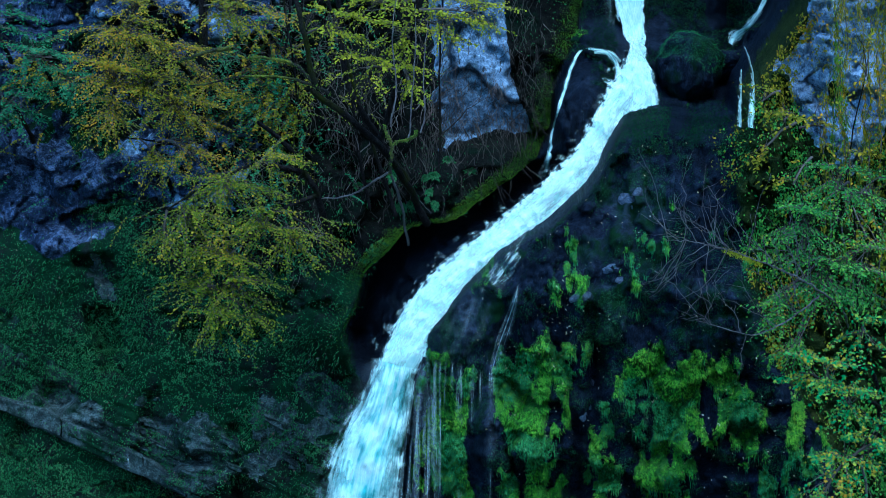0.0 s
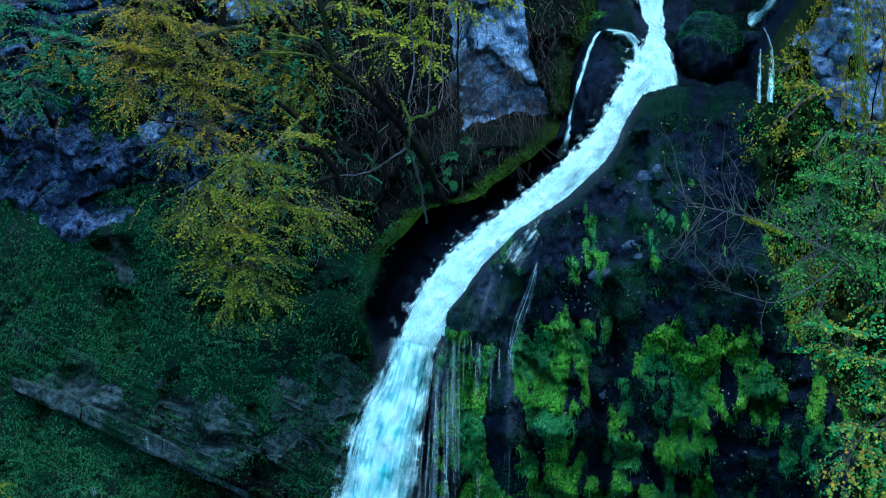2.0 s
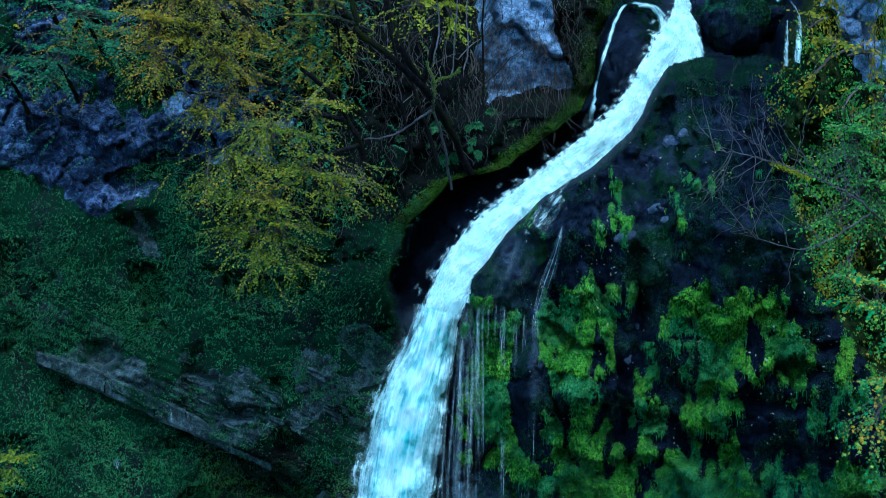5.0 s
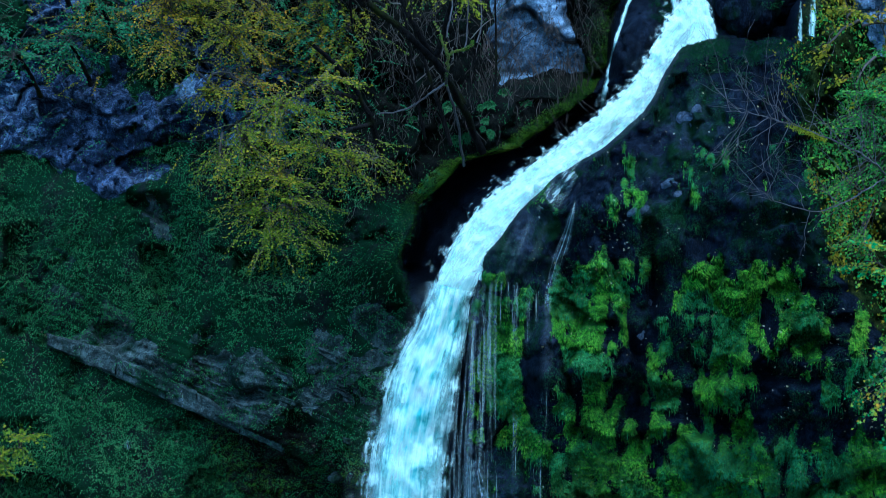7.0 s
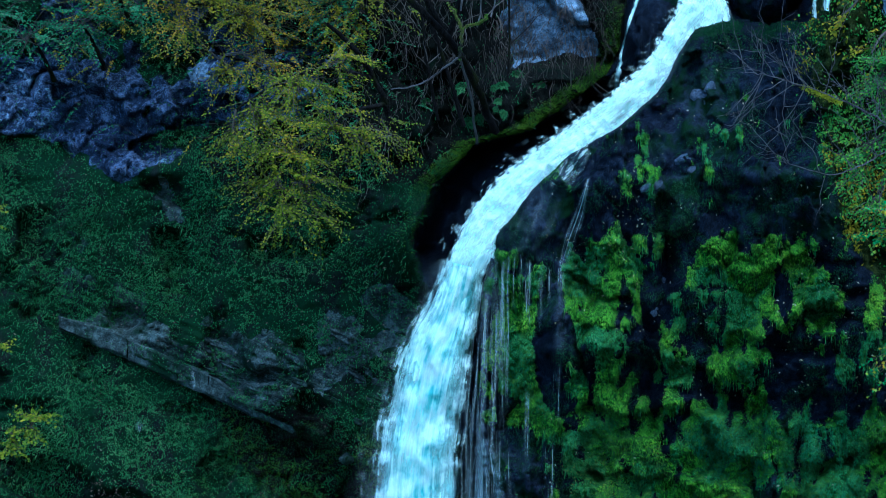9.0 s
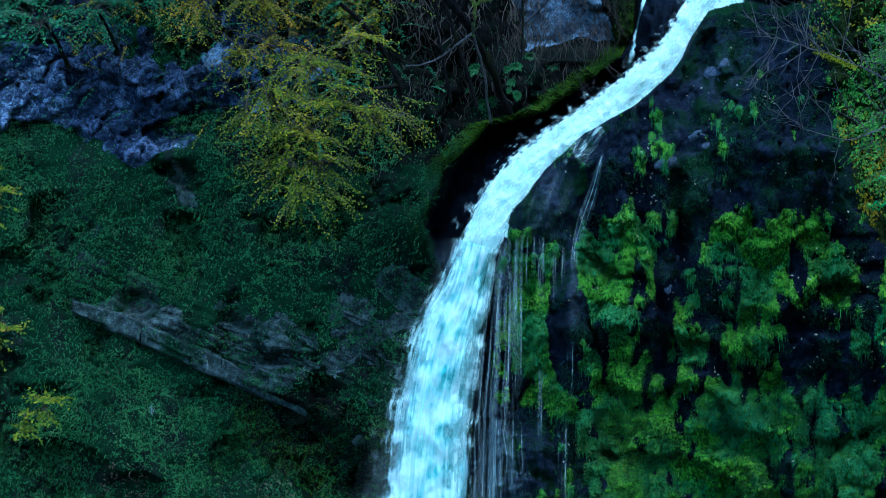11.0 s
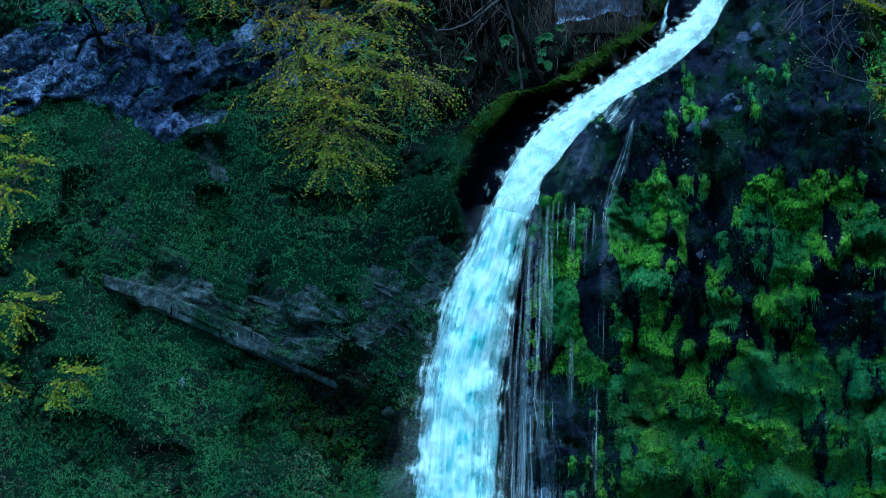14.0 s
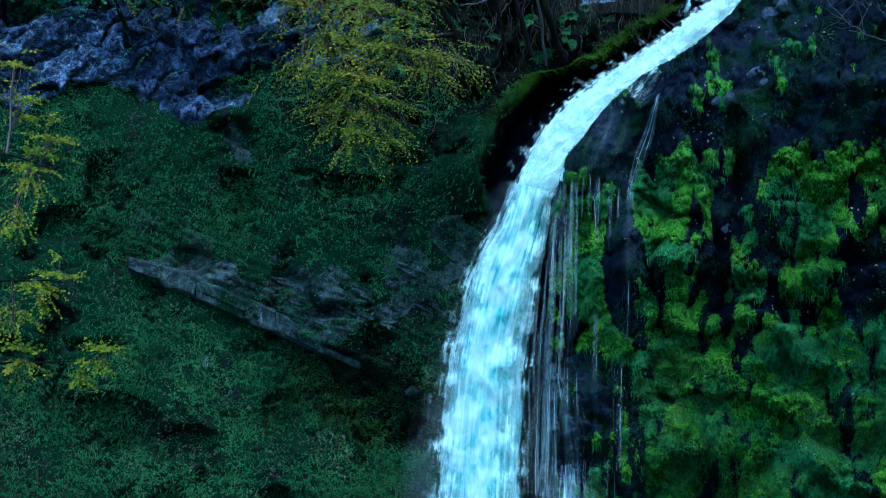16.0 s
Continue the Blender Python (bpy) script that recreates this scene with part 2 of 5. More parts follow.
    def sheet(c):
        return row(j, c) * (1 - v) + row(j + 1, c) * v

    return sheet(k) * (1 - w) + sheet(k + 1) * w


def fbm(x, y, seed=0.0, octaves=4):
    x, y = np.asarray(x, float), np.asarray(y, float)
    total, amp, norm = 0.0, 1.0, 0.0
    for o in range(octaves):
        total = total + amp * vnoise(x * 2 ** o + 17.3 * o, y * 2 ** o - 9.1 * o, np.full_like(x, seed + o * 1.7))
        norm += amp
        amp *= 0.5
    return total / norm


def cells(x, y, seed=0.0):
    """Broken blocks: each spot's block height with the block's own tilt, and its distance from the nearest joint."""
    x, y = np.asarray(x, float), np.asarray(y, float)
    i, j = np.floor(x), np.floor(y)
    first, second, value = np.full(x.shape, 9.0), np.full(x.shape, 9.0), np.zeros(x.shape)
    for di in (-1, 0, 1):
        for dj in (-1, 0, 1):
            s = np.sin((i + di) * 127.1 + (j + dj) * 311.7 + seed * 74.7) * 43758.5453
            h = s - np.floor(s)
            g = np.modf(h * 917.31)[0]
            u, v = i + di + 0.1 + 0.8 * h - x, j + dj + 0.1 + 0.8 * g - y
            d = np.abs(u) + np.abs(v)
            near = d < first
            second = np.where(near, first, np.minimum(second, d))
            tilt = (np.modf(h * 331.9)[0] - 0.5) * u + (np.modf(h * 713.3)[0] - 0.35) * v
            value = np.where(near, np.modf(h * 531.7)[0] + 1.6 * tilt, value)
            first = np.where(near, d, first)
    return value, second - first


def ss(a, b, v):
    q = np.clip((v - a) / (b - a), 0, 1)
    return q * q * (3 - 2 * q)


def bump(a, b, ca, cb, ra, rb):
    return np.exp(-((a - ca) / ra) ** 2 - ((b - cb) / rb) ** 2)


def mesh_object(name, verts, faces, material, parent=None, uv=None, smooth=True, shares=None):
    """A mesh from arrays: verts (n, 3), faces (m, k)."""
    verts, faces = np.asarray(verts, np.float32), np.asarray(faces, np.int32)
    me = bpy.data.meshes.new(name)
    m, k = faces.shape
    me.vertices.add(len(verts))
    me.vertices.foreach_set("co", verts.ravel())
    me.loops.add(m * k)
    me.loops.foreach_set("vertex_index", faces.ravel())
    me.polygons.add(m)
    me.polygons.foreach_set("loop_start", np.arange(0, m * k, k, dtype=np.int32))
    me.polygons.foreach_set("use_smooth", np.full(m, smooth))
    for one in material if isinstance(material, (list, tuple)) else (material,):
        me.materials.append(one)
    for key, values in (shares or {}).items():
        me.attributes.new(key, "FLOAT", "POINT").data.foreach_set("value", np.asarray(values, np.float32))
    if uv is not None:
        layer = me.uv_layers.new(name="flow")
        layer.data.foreach_set("uv", np.asarray(uv, np.float32)[faces.ravel()].ravel())
    me.update(calc_edges=True)
    me.validate()
    ob = new(name, me)
    if parent:
        ob.parent = parent
    return ob


def curve_through(points, steps):
    """Points on a smooth curve through rows of numbers, spaced evenly by row."""
    p = np.asarray(points, float)
    p = np.vstack([2 * p[0] - p[1], p, 2 * p[-1] - p[-2]])
    out = []
    for i in range(1, len(p) - 2):
        for t in np.linspace(0, 1, steps, endpoint=False):
            a, b, c, d = p[i - 1:i + 3]
            out.append(0.5 * (2 * b + (c - a) * t + (2 * a - 5 * b + 4 * c - d) * t * t + (3 * b - a - 3 * c + d) * t ** 3))
    out.append(p[-2])
    return np.array(out)


class Soup:
    """Collects tubes for one mesh."""

    def __init__(self):
        self.v, self.f, self.n = [], [], 0

    def tube(self, pts, r0, r1, sides=6, rough=0.0):
        pts = np.asarray(pts, float)
        tan = np.gradient(pts, axis=0)
        tan /= np.linalg.norm(tan, axis=1)[:, None] + 1e-9
        ref = np.array([0.31, 0.9, 0.29])
        a = np.cross(tan, ref)
        a /= np.linalg.norm(a, axis=1)[:, None] + 1e-9
        b = np.cross(tan, a)
        m = len(pts)
        r = np.linspace(r0, r1, m)[:, None, None]
        if rough:
            r = r * (1 + rough * rng.standard_normal((m, sides, 1)))
        ang = np.linspace(0, 2 * np.pi, sides, endpoint=False)[None, :, None]
        ring = pts[:, None] + r * (np.cos(ang) * a[:, None] + np.sin(ang) * b[:, None])
        self.v.append(ring.reshape(-1, 3))
        i, j = np.meshgrid(np.arange(m - 1), np.arange(sides), indexing="ij")
        q = np.stack([i * sides + j, i * sides + (j + 1) % sides, (i + 1) * sides + (j + 1) % sides, (i + 1) * sides + j], -1).reshape(-1, 4)
        self.f.append(q + self.n)
        self.n += m * sides

    def make(self, name, material, parent=None):
        return mesh_object(name, np.vstack(self.v), np.vstack(self.f), material, parent)


# leaf shapes: x across, y along, z out of the blade; each face has four corners
LEAF = (np.array([(0, 0, 0), (0.3, 0.45, 0.08), (0, 1, -0.06), (-0.3, 0.45, 0.08)]), np.array([(0, 1, 2, 3)]))
OVAL = (np.array([(0, 0, 0), (0.24, 0.22, 0.05), (0.27, 0.62, 0.05), (0, 1, -0.1), (-0.27, 0.62, 0.05), (-0.24, 0.22, 0.05), (0, 0.45, 0)]),
        np.array([(0, 1, 2, 6), (6, 2, 3, 4), (0, 6, 4, 5)]))
BLADE = (np.array([(-0.09, 0, 0), (0.09, 0, 0), (0.07, 0.55, 0.12), (-0.07, 0.55, 0.12), (0.01, 1, 0.02), (-0.01, 1, 0.02)]), np.array([(0, 1, 2, 3), (3, 2, 4, 5)]))
TUFT = (np.array([(0, 0, 0), (0.16, 0.5, 0.1), (0, 1, 0), (-0.16, 0.5, 0.1)]), np.array([(0, 1, 2, 3)]))
STRING = (np.array([(0.018, 0, 0), (0.028, 0.5, 0.03), (0, 1, 0), (-0.028, 0.5, 0.03)]), np.array([(0, 1, 2, 3)]))
HAIR = (np.array([(0.03, 0, 0), (0.09, 0.5, 0.12), (0, 1, 0), (-0.09, 0.5, 0.12)]), np.array([(0, 1, 2, 3)]))
LOBED = (np.array([(0, 0, 0), (0.5, 0.1, 0.04), (0.25, 0.32, 0.02), (0.62, 0.62, 0.02), (0.2, 0.62, 0), (0, 1.05, -0.08), (-0.2, 0.62, 0),
                   (-0.62, 0.62, 0.02), (-0.25, 0.32, 0.02), (-0.5, 0.1, 0.04), (0, 0.4, 0.06)]),
         np.array([(0, 1, 2, 10), (10, 2, 3, 4), (10, 4, 5, 6), (10, 6, 7, 8), (10, 8, 9, 0)]))


def unit(v):
    return v / (np.linalg.norm(v, axis=-1, keepdims=True) + 1e-9)


def foliage(name, shape, pos, along, normal, size, material, parent=None):
    """Many leaves in one mesh."""
    tv, tf = shape
    along = unit(along)
    side = unit(np.cross(along, normal))
    nrm = np.cross(side, along)
    size = np.asarray(size)[:, None, None]
    v = pos[:, None] + size * (tv[None, :, 0:1] * side[:, None] + tv[None, :, 1:2] * along[:, None] + tv[None, :, 2:3] * nrm[:, None])
    f = tf[None] + (np.arange(len(pos)) * len(tv))[:, None, None]
    return mesh_object(name, v.reshape(-1, 3), f.reshape(-1, tf.shape[1]), material, parent, smooth=False)


# ---- the shape of the gorge ----
# a and b run across and up the rock, as bearings from the middle of the gorge at (0, 0, 14), brought to 24 m; the result is the depth y
EYE_Z, REACH = 14.0, 24.0
RIM_B = [4, 9.0, 11.0, 11.7, 12.25, 13.19, 13.92, 14.16, 14.57, 15.07, 15.5, 16.2, 17.0, 18.5, 26]
RIM_A = [0.3, 0.1, -0.3, -0.55, -0.64, -0.33, 0.43, 1.32, 1.84, 2.54, 2.8, 2.85, 3.2, 3.5, 3.6]
EDGE_B = [4, 10.5, 11.94, 12.41, 13.1, 13.7, 14.18, 14.73, 15.45, 15.86, 15.98, 26]
EDGE_A = [0.45, 0.52, 0.62, 0.82, 1.38, 1.98, 2.84, 3.46, 3.84, 4.02, 7.4, 9.0]
FLOOR_B = [4, 11, 11.9, 12.5, 13.1, 13.7, 14.3, 15.0, 15.7, 16.1, 16.6, 17.2, 26]
FLOOR_Y = [24.2, 24.2, 24.2, 24.4, 24.7, 25.2, 25.7, 26.4, 27.0, 27.6, 28.4, 29.4, 31.5]


def place(a, b, y):
    return np.stack([a * y / REACH, y, EYE_Z + (b - EYE_Z) * y / REACH], -1)


def ledge_height(a, b):
    """Height over the lowest bedding line of the left bank, which dips to the right."""
    return b - (10.86 - 0.46 * (a + 6.34)) - 0.10 * (fbm(a * 0.9, b * 0.2, 5.5, 3) - 0.5)


def ledge_reach(a):
    return ss(-6.9, -6.2, a) * (1 - ss(-0.75, -0.35, a))


def regions(a, b):
    """How far each spot belongs to the gorge floor rather than the left bank, to the right cliff, and to the right flank."""
    wob = 0.10 * (fbm(a * 2.2, b * 2.2, 1.0, 4) - 0.5) * 2
    rim, edge = np.interp(b, RIM_B, RIM_A), np.interp(b + 0.28 * (fbm(a * 1.7, b * 0.1, 2.2, 4) - 0.5) * ss(15.0, 15.6, b), EDGE_B, EDGE_A)
    flank_at = np.interp(b, [4, 10.8, 12.4, 14.5, 16.3, 17.8, 26], [8.0, 7.6, 6.5, 5.95, 5.9, 6.7, 8.0])
    inner = ss(-0.04, 0.14, a + wob - rim)
    right = ss(-0.06, 0.06, a + 0.7 * wob - edge)
    flank = ss(-0.2, 0.35, a + 1.6 * wob - flank_at)
    return inner, right, flank


def bank_depth(a, b):
    y = 25.0 - 0.58 * np.minimum(a, 0.9) + 0.24 * (b - 11)
    rim = np.interp(b, RIM_B, RIM_A)
    y = y - 1.5 * np.exp(-(np.maximum(rim - a, 0) / 0.75) ** 2 - ((b - 12.3) / 0.75) ** 2)
    y = y + 2.6 * ss(14.75, 15.35, b) * ss(0.3, 1.2, a) + 0.9 * ss(13.4, 14.1, b) * (1 - ss(-4.2, -3.2, a))
    y = y + 0.9 * ss(9.3, 8.2, b) * bump(a, b, -2.7, 8.2, 1.1, 1.2)
    s, reach = ledge_height(a, b), ledge_reach(a)
    y = y + reach * 0.95 * ss(0.03, -0.05, s) * ss(-1.5, -0.25, s)
    y = y - reach * 0.22 * ss(-0.03, 0.04, s) * (1 - ss(0.7, 1.5, s))
    y = y + reach * 0.13 * ss(-0.02, 0.05, s) * (1 - ss(0.8, 1.4, s)) * (np.modf(np.maximum(s, 0) * 6.5 + 1.2 * fbm(a * 1.5, b * 0.5, 7.7, 3))[0] - 0.5)
    apron = 27.0 + 0.62 * (b - 8.6) - 0.10 * (a + 5)
    k = 0.35
    y = -k * np.log(np.exp(-(y - 20) / k) + np.exp(-(apron - 20) / k)) + 20
    lump = fbm(a * 0.8, b * 0.8, 3.1, 5) - 0.5
    rag = np.abs(fbm(a * 2.3, b * 3.1, 8.2, 4) - 0.5)
    bare = rock_share(a, b)
    wx, wy = a + 0.5 * (fbm(a * 1.5, b * 1.5, 6.1, 3) - 0.5), b + 0.5 * (fbm(a * 1.5, b * 1.5, 6.7, 3) - 0.5)
    block, joint = cells(wx * 0.9 + 0.35 * wy, wy * 1.5 - 0.5 * wx, 4.4)
    chip, crack = cells(wx * 2.6 + wy, wy * 3.6 - wx, 9.4)
    bare = bare * (1 - 0.8 * (reach > 0.05) * (b < 12)) * (1 - 0.6 * ss(14.5, 14.9, b) * ss(0.3, 0.7, a))
    vx, vy = a + 1.5 * (fbm(a * 0.6, b * 0.6, 17.1, 4) - 0.5), b + 1.5 * (fbm(a * 0.6, b * 0.6, 18.7, 4) - 0.5)
    crag, seam = cells(vx * 0.5 + 0.6 * vy, vy * 1.1 - 0.3 * vx, 2.4)
    torn = ss(0.45, 0.58, fbm(a * 0.9, b * 0.9, 19.3, 3))
    y = y + bare * (1.1 * (crag - 0.5) + 0.9 * torn * np.exp(-(seam / 0.08) ** 2) + 0.3 * (block - 0.5) + 0.12 * torn * np.exp(-(joint / 0.05) ** 2) + 0.34 * (chip - 0.5) + 0.14 * np.exp(-(crack / 0.07) ** 2) + 0.25 * np.abs(fbm(vx * 1.6, vy * 2.2, 20.5, 5) - 0.5))
    # mossy boulders in the damp corner under the beds
    heap = bump(a, b, -2.4, 8.4, 1.7, 0.9)
    lumps, gaps = cells(wx * 2.4, wy * 2.9, 14.0)
    y = y + heap * (0.4 * np.exp(-(gaps / 0.16) ** 2) - 0.35 * (lumps - 0.5))
    hollow = ss(0.56, 0.7, fbm(a * 1.3, b * 1.9, 16.0, 4))
    return y + 0.75 * lump - 0.45 * rag * (1 - 0.7 * bare) + 0.7 * hollow * (1 - bare)


def rock_share(a, b):
    """Bare rock on the left bank: the bluff, the pale face beside the stream, the bedded band."""
    n = fbm(a * 1.1, b * 1.1, 12.0, 6) - 0.5
    fine = fbm(a * 4.0, b * 4.0, 13.0, 4) - 0.5
    n = n + 0.35 * fine
    bluff = ss(13.5, 13.65, b + 1.3 * n + 0.12 * (a + 6)) * (1 - ss(-0.15, 0.15, a + 1.4 * n + 4.75 + 0.75 * ss(14.1, 14.7, b))) * (1 - ss(15.2, 15.5, b + 3.0 * n))
    upper = ss(14.2, 14.4, b + 1.5 * n) * (1 - ss(-1.6, -1.2, a + 2.0 * n)) * ss(0.05, 0.09, n + 0.3 * fine)
    face = ss(15.12, 15.3, b + 0.9 * n) * ss(0.85, 1.0, a + 0.7 * n) * (1 - ss(2.2, 2.4, a + 0.7 * n - 0.2 * (16 - b))) * (1 - 0.7 * ss(0.06, 0.12, n) * ss(16.1, 15.7, b))
    s = ledge_height(a, b)
    top = np.clip(0.3 + 0.36 * (a + 6.3), 0.28, 2.3)
    band = ledge_reach(a) * ss(-0.05, 0.0, s - 0.85 * np.maximum(a + 3.4, 0) + 0.8 * n) * (1 - ss(top, top + 0.5, s + 2.6 * n))
    wet_beds = ss(0.25, 0.5, bump(a + 0.6 * n, b + 0.46 * (a + 0.85) + 0.5 * n, -0.95, 11.1, 0.5, 0.3))
    return np.clip(bluff + upper + face + band + wet_beds, 0, 1)


def scar(a, b):
    """A pale bare streak on the grassy bank."""
    n = fbm(a * 2.5, b * 2.5, 15.0, 5) - 0.5
    streak = bump(a + 0.7 * n + 0.6 * (b - 12.9), b + 0.7 * n, -4.6, 12.95, 0.17, 0.34) + 0.8 * bump(a + n, b + n, -6.35, 12.2, 0.35, 0.12)
    return ss(0.25, 0.5, streak)


def cliff_depth(a, b):
    y = 23.75 - 0.564 * a + 0.95 * np.maximum(b - 13.3, 0) + 0.16 * np.maximum(9.2 - b, 0) - 0.5 * bump(a, b, 4.2, 8.3, 1.3, 0.45) - 0.45 * np.maximum(8.7 - b, 0) * ss(3.6, 5.0, a) - 0.4 * bump(a, b, 3.0, 7.6, 0.8, 0.4)
    y = y + 1.1 * np.maximum(1.25 - a, 0) ** 2
    y = y + 4.5 * ss(15.62, 16.02, b + 0.28 * (fbm(a * 1.7, b * 0.1, 2.2, 4) - 0.5) - 0.12 * ss(4.9, 6.2, a))
    under = ss(11.95, 11.8, b) * ss(0.5, 0.8, a) * (1 - ss(1.55, 1.85, a)) * ss(8.3, 9.0, b)
    y = y + 0.28 * under - 0.25 * bump(a, b, 1.35, 12.5, 0.7, 0.55)
    y = y - 0.6 * bump(a, b, 1.75, 10.55, 0.3, 0.8) - 0.5 * bump(a, b, 1.25, 7.7, 0.28, 0.7) - 0.5 * bump(a, b, 0.75, 7.9, 0.35, 0.75)
    y = y - 0.45 * bump(a, b, 4.9, 8.9, 0.9, 0.4) - 0.35 * bump(a, b, 5.6, 10.4, 0.8, 0.5) - 0.35 * bump(a, b, 2.6, 10.6, 0.5, 0.5)
    y = y + 0.7 * bump(a, b, 3.6, 12.1, 0.14, 0.75) + 0.55 * bump(a, b, 4.4, 9.45, 0.6, 0.13) + 0.4 * bump(a, b, 3.3, 9.9, 0.2, 0.8)
    # long damp undercuts between the moss shelves
    y = y + 0.4 * bump(a, b + 0.1 * (a - 4), 4.2, 9.72, 1.3, 0.10) + 0.4 * bump(a, b + 0.12 * (a - 5), 5.5, 10.5, 1.0, 0.10) - 0.3 * bump(a, b, 4.4, 9.3, 1.1, 0.22) - 0.25 * bump(a, b, 5.6, 10.15, 0.9, 0.2)
    flutes = np.abs(fbm(a * 3.0, b * 0.8, 21.0, 4) - 0.5)
    lump = fbm(a * 0.9, b * 1.2, 23.0, 4) - 0.5
    shelf = fbm(a * 0.8, b * 2.6, 25.0, 4)
    wx, wy = a + 0.35 * (fbm(a * 2, b * 2, 26.0, 3) - 0.5), b + 0.35 * (fbm(a * 2, b * 2, 27.0, 3) - 0.5)
    block, joint = cells(wx * 1.7, wy * 1.3, 28.0)
    chip, crack = cells(wx * 4.2, wy * 3.4, 29.0)
    # drooping moss shelves: each swells downwards and is undercut
    saw = np.modf(b * 0.95 + 0.12 * a + 1.5 * fbm(a * 0.8, b * 0.45, 24.0, 4) + 0.25 * fbm(a * 3, b * 1.5, 24.5, 3))[0]
    y = y + 0.8 * ss(0.0, 0.12, saw) * (saw - 0.12) * ss(1.8, 2.4, a) * ss(12.6, 11.4, b) * ss(0.35, 0.55, fbm(a * 0.7, b * 0.9, 22.0, 3))
    smooth = 1 - 0.75 * bump(a, b, 1.4, 12.6, 0.8, 0.7)
    pads = moss_share(a, b)
    y = y + pads * (0.06 - 0.26 * cushions(a, b))
    y = y + smooth * (0.4 * (block - 0.5) + 0.16 * (chip - 0.5))
    return y + 0.6 * lump - 0.5 * flutes + (0.35 + 0.4 * ss(10.6, 9.2, b)) * (np.floor(shelf * 8) / 8 - 0.5)


def flank_depth(a, b):
    y = 20.9 - 0.35 * (a - 6.3) + 0.12 * (b - 13)
    block, joint = cells(a * 1.5 + 0.3 * b, b * 1.6, 34.0)
    chip, crack = cells(a * 4.5 + b, b * 5.0, 36.0)
    return y + 0.9 * (fbm(a * 1.0, b * 1.0, 31.0, 5) - 0.5) + 0.4 * (block - 0.5) + 0.16 * (chip - 0.5) + 0.12 * np.exp(-(joint / 0.05) ** 2)


def depth(a, b):
    inner, right, flank = regions(a, b)
    rim, edge = np.interp(b, RIM_B, RIM_A), np.interp(b, EDGE_B, EDGE_A)
    across = np.clip((a - rim) / np.maximum(edge - rim, 0.2), 0, 1)
    floor = np.interp(b, FLOOR_B, FLOOR_Y) + 3.2 * (1 - across) ** 1.5 * ss(11.5, 12.2, b) * (1 - ss(14.6, 15.2, b))
    slab, joint = cells(a * 1.9 + 0.4 * b, b * 2.3, 42.0)
    floor = floor + 0.5 * (fbm(a * 1.6, b * 1.6, 41.0, 4) - 0.5) + 0.3 * (slab - 0.5)
    floor = floor + 1.2 * bump(a, b, 5.2, 16.15, 0.7, 0.35) + 0.8 * bump(a, b, 5.8, 16.8, 0.25, 0.7)
    # the dark rock between stream and side trickle, and the slabs beside the upper fall
    floor = floor - 1.1 * bump(a, b, 3.45, 16.2, 0.38, 0.75) - 0.8 * bump(a, b, 3.05, 15.6, 0.16, 0.5)
    y = bank_depth(a, b) * (1 - inner) + floor * inner
    y = y * (1 - right) + cliff_depth(a, b) * right
    y = y * (1 - flank) + flank_depth(a, b) * flank
    return y + 0.10 * (fbm(a * 7, b * 7, 51.0, 3) - 0.5) + 1.2 * np.maximum(b - 19, 0)


def moss_share(a, b):
    """Where moss hangs on the right cliff, in streaks and cushions."""
    streak = 0.45 * fbm(a * 2.4, b * 0.9, 111.0, 5) + 0.55 * fbm(a * 5.5, b * 2.4, 110.0, 4)
    grown = 0.03 + 0.17 * bump(a, b, 2.75, 11.1, 0.62, 0.75) + 0.12 * bump(a, b, 2.8, 9.4, 0.5, 1.0) + 0.15 * bump(a, b, 5.0, 11.85, 0.95, 0.5) + 0.11 * bump(a, b, 5.5, 11.0, 1.1, 0.6)
    grown = grown + 0.09 * bump(a, b, 4.6, 10.3, 0.7, 0.5) + 0.17 * ss(9.5, 8.9, b) * ss(1.9, 2.5, a) + 0.2 * bump(a, b, 4.84, 13.9, 0.28, 0.26) + 0.15 * bump(a, b, 5.8, 13.55, 0.4, 0.2)
    grown = grown + 0.3 * bump(a, b, 1.2, 10.8, 0.36, 1.0) + 0.25 * bump(a, b, 1.5, 9.3, 0.35, 0.3) + 0.10 * bump(a, b, 2.9, 13.3, 0.7, 0.8)
    crevice = np.exp(-((a - 3.35 - 0.3 * (b - 10.8)) / 0.27) ** 2) * ss(9.9, 10.4, b) * ss(13.1, 12.6, b)
    bald = 0.35 * bump(a, b, 1.5, 12.65, 0.75, 0.55) + 0.45 * bump(a, b, 1.66, 10.6, 0.3, 0.75) + 0.26 * crevice + 0.24 * bump(a, b, 5.2, 13.0, 1.0, 0.42)
    bald = bald + 0.2 * bump(a, b, 5.6, 10.55, 0.8, 0.14) + 0.2 * bump(a, b, 3.95, 9.75, 0.6, 0.14) + 0.3 * bump(a, b, 0.75, 8.0, 0.6, 0.9) + 0.15 * ss(12.0, 12.8, b) * ss(1.9, 2.4, a) + 0.1 * ss(14.1, 14.7, b)
    fine = fbm(a * 9.0, b * 4.5, 112.0, 4) - 0.5
    return ss(0.515, 0.595, streak + 0.85 * grown - bald + 0.42 * fine)


def cushions(a, b):
    """Rounded moss pads that droop over the rock, 0 in the joints and 1 on the crests."""
    u, v = a + 0.25 * (fbm(a * 3, b * 3, 114.0, 3) - 0.5), b + 0.3 * (fbm(a * 3, b * 3, 116.0, 3) - 0.5)
    _, gap = cells(u * 2.7, v * 2.1, 118.0)
    _, small = cells(u * 7.0, v * 4.6, 120.0)
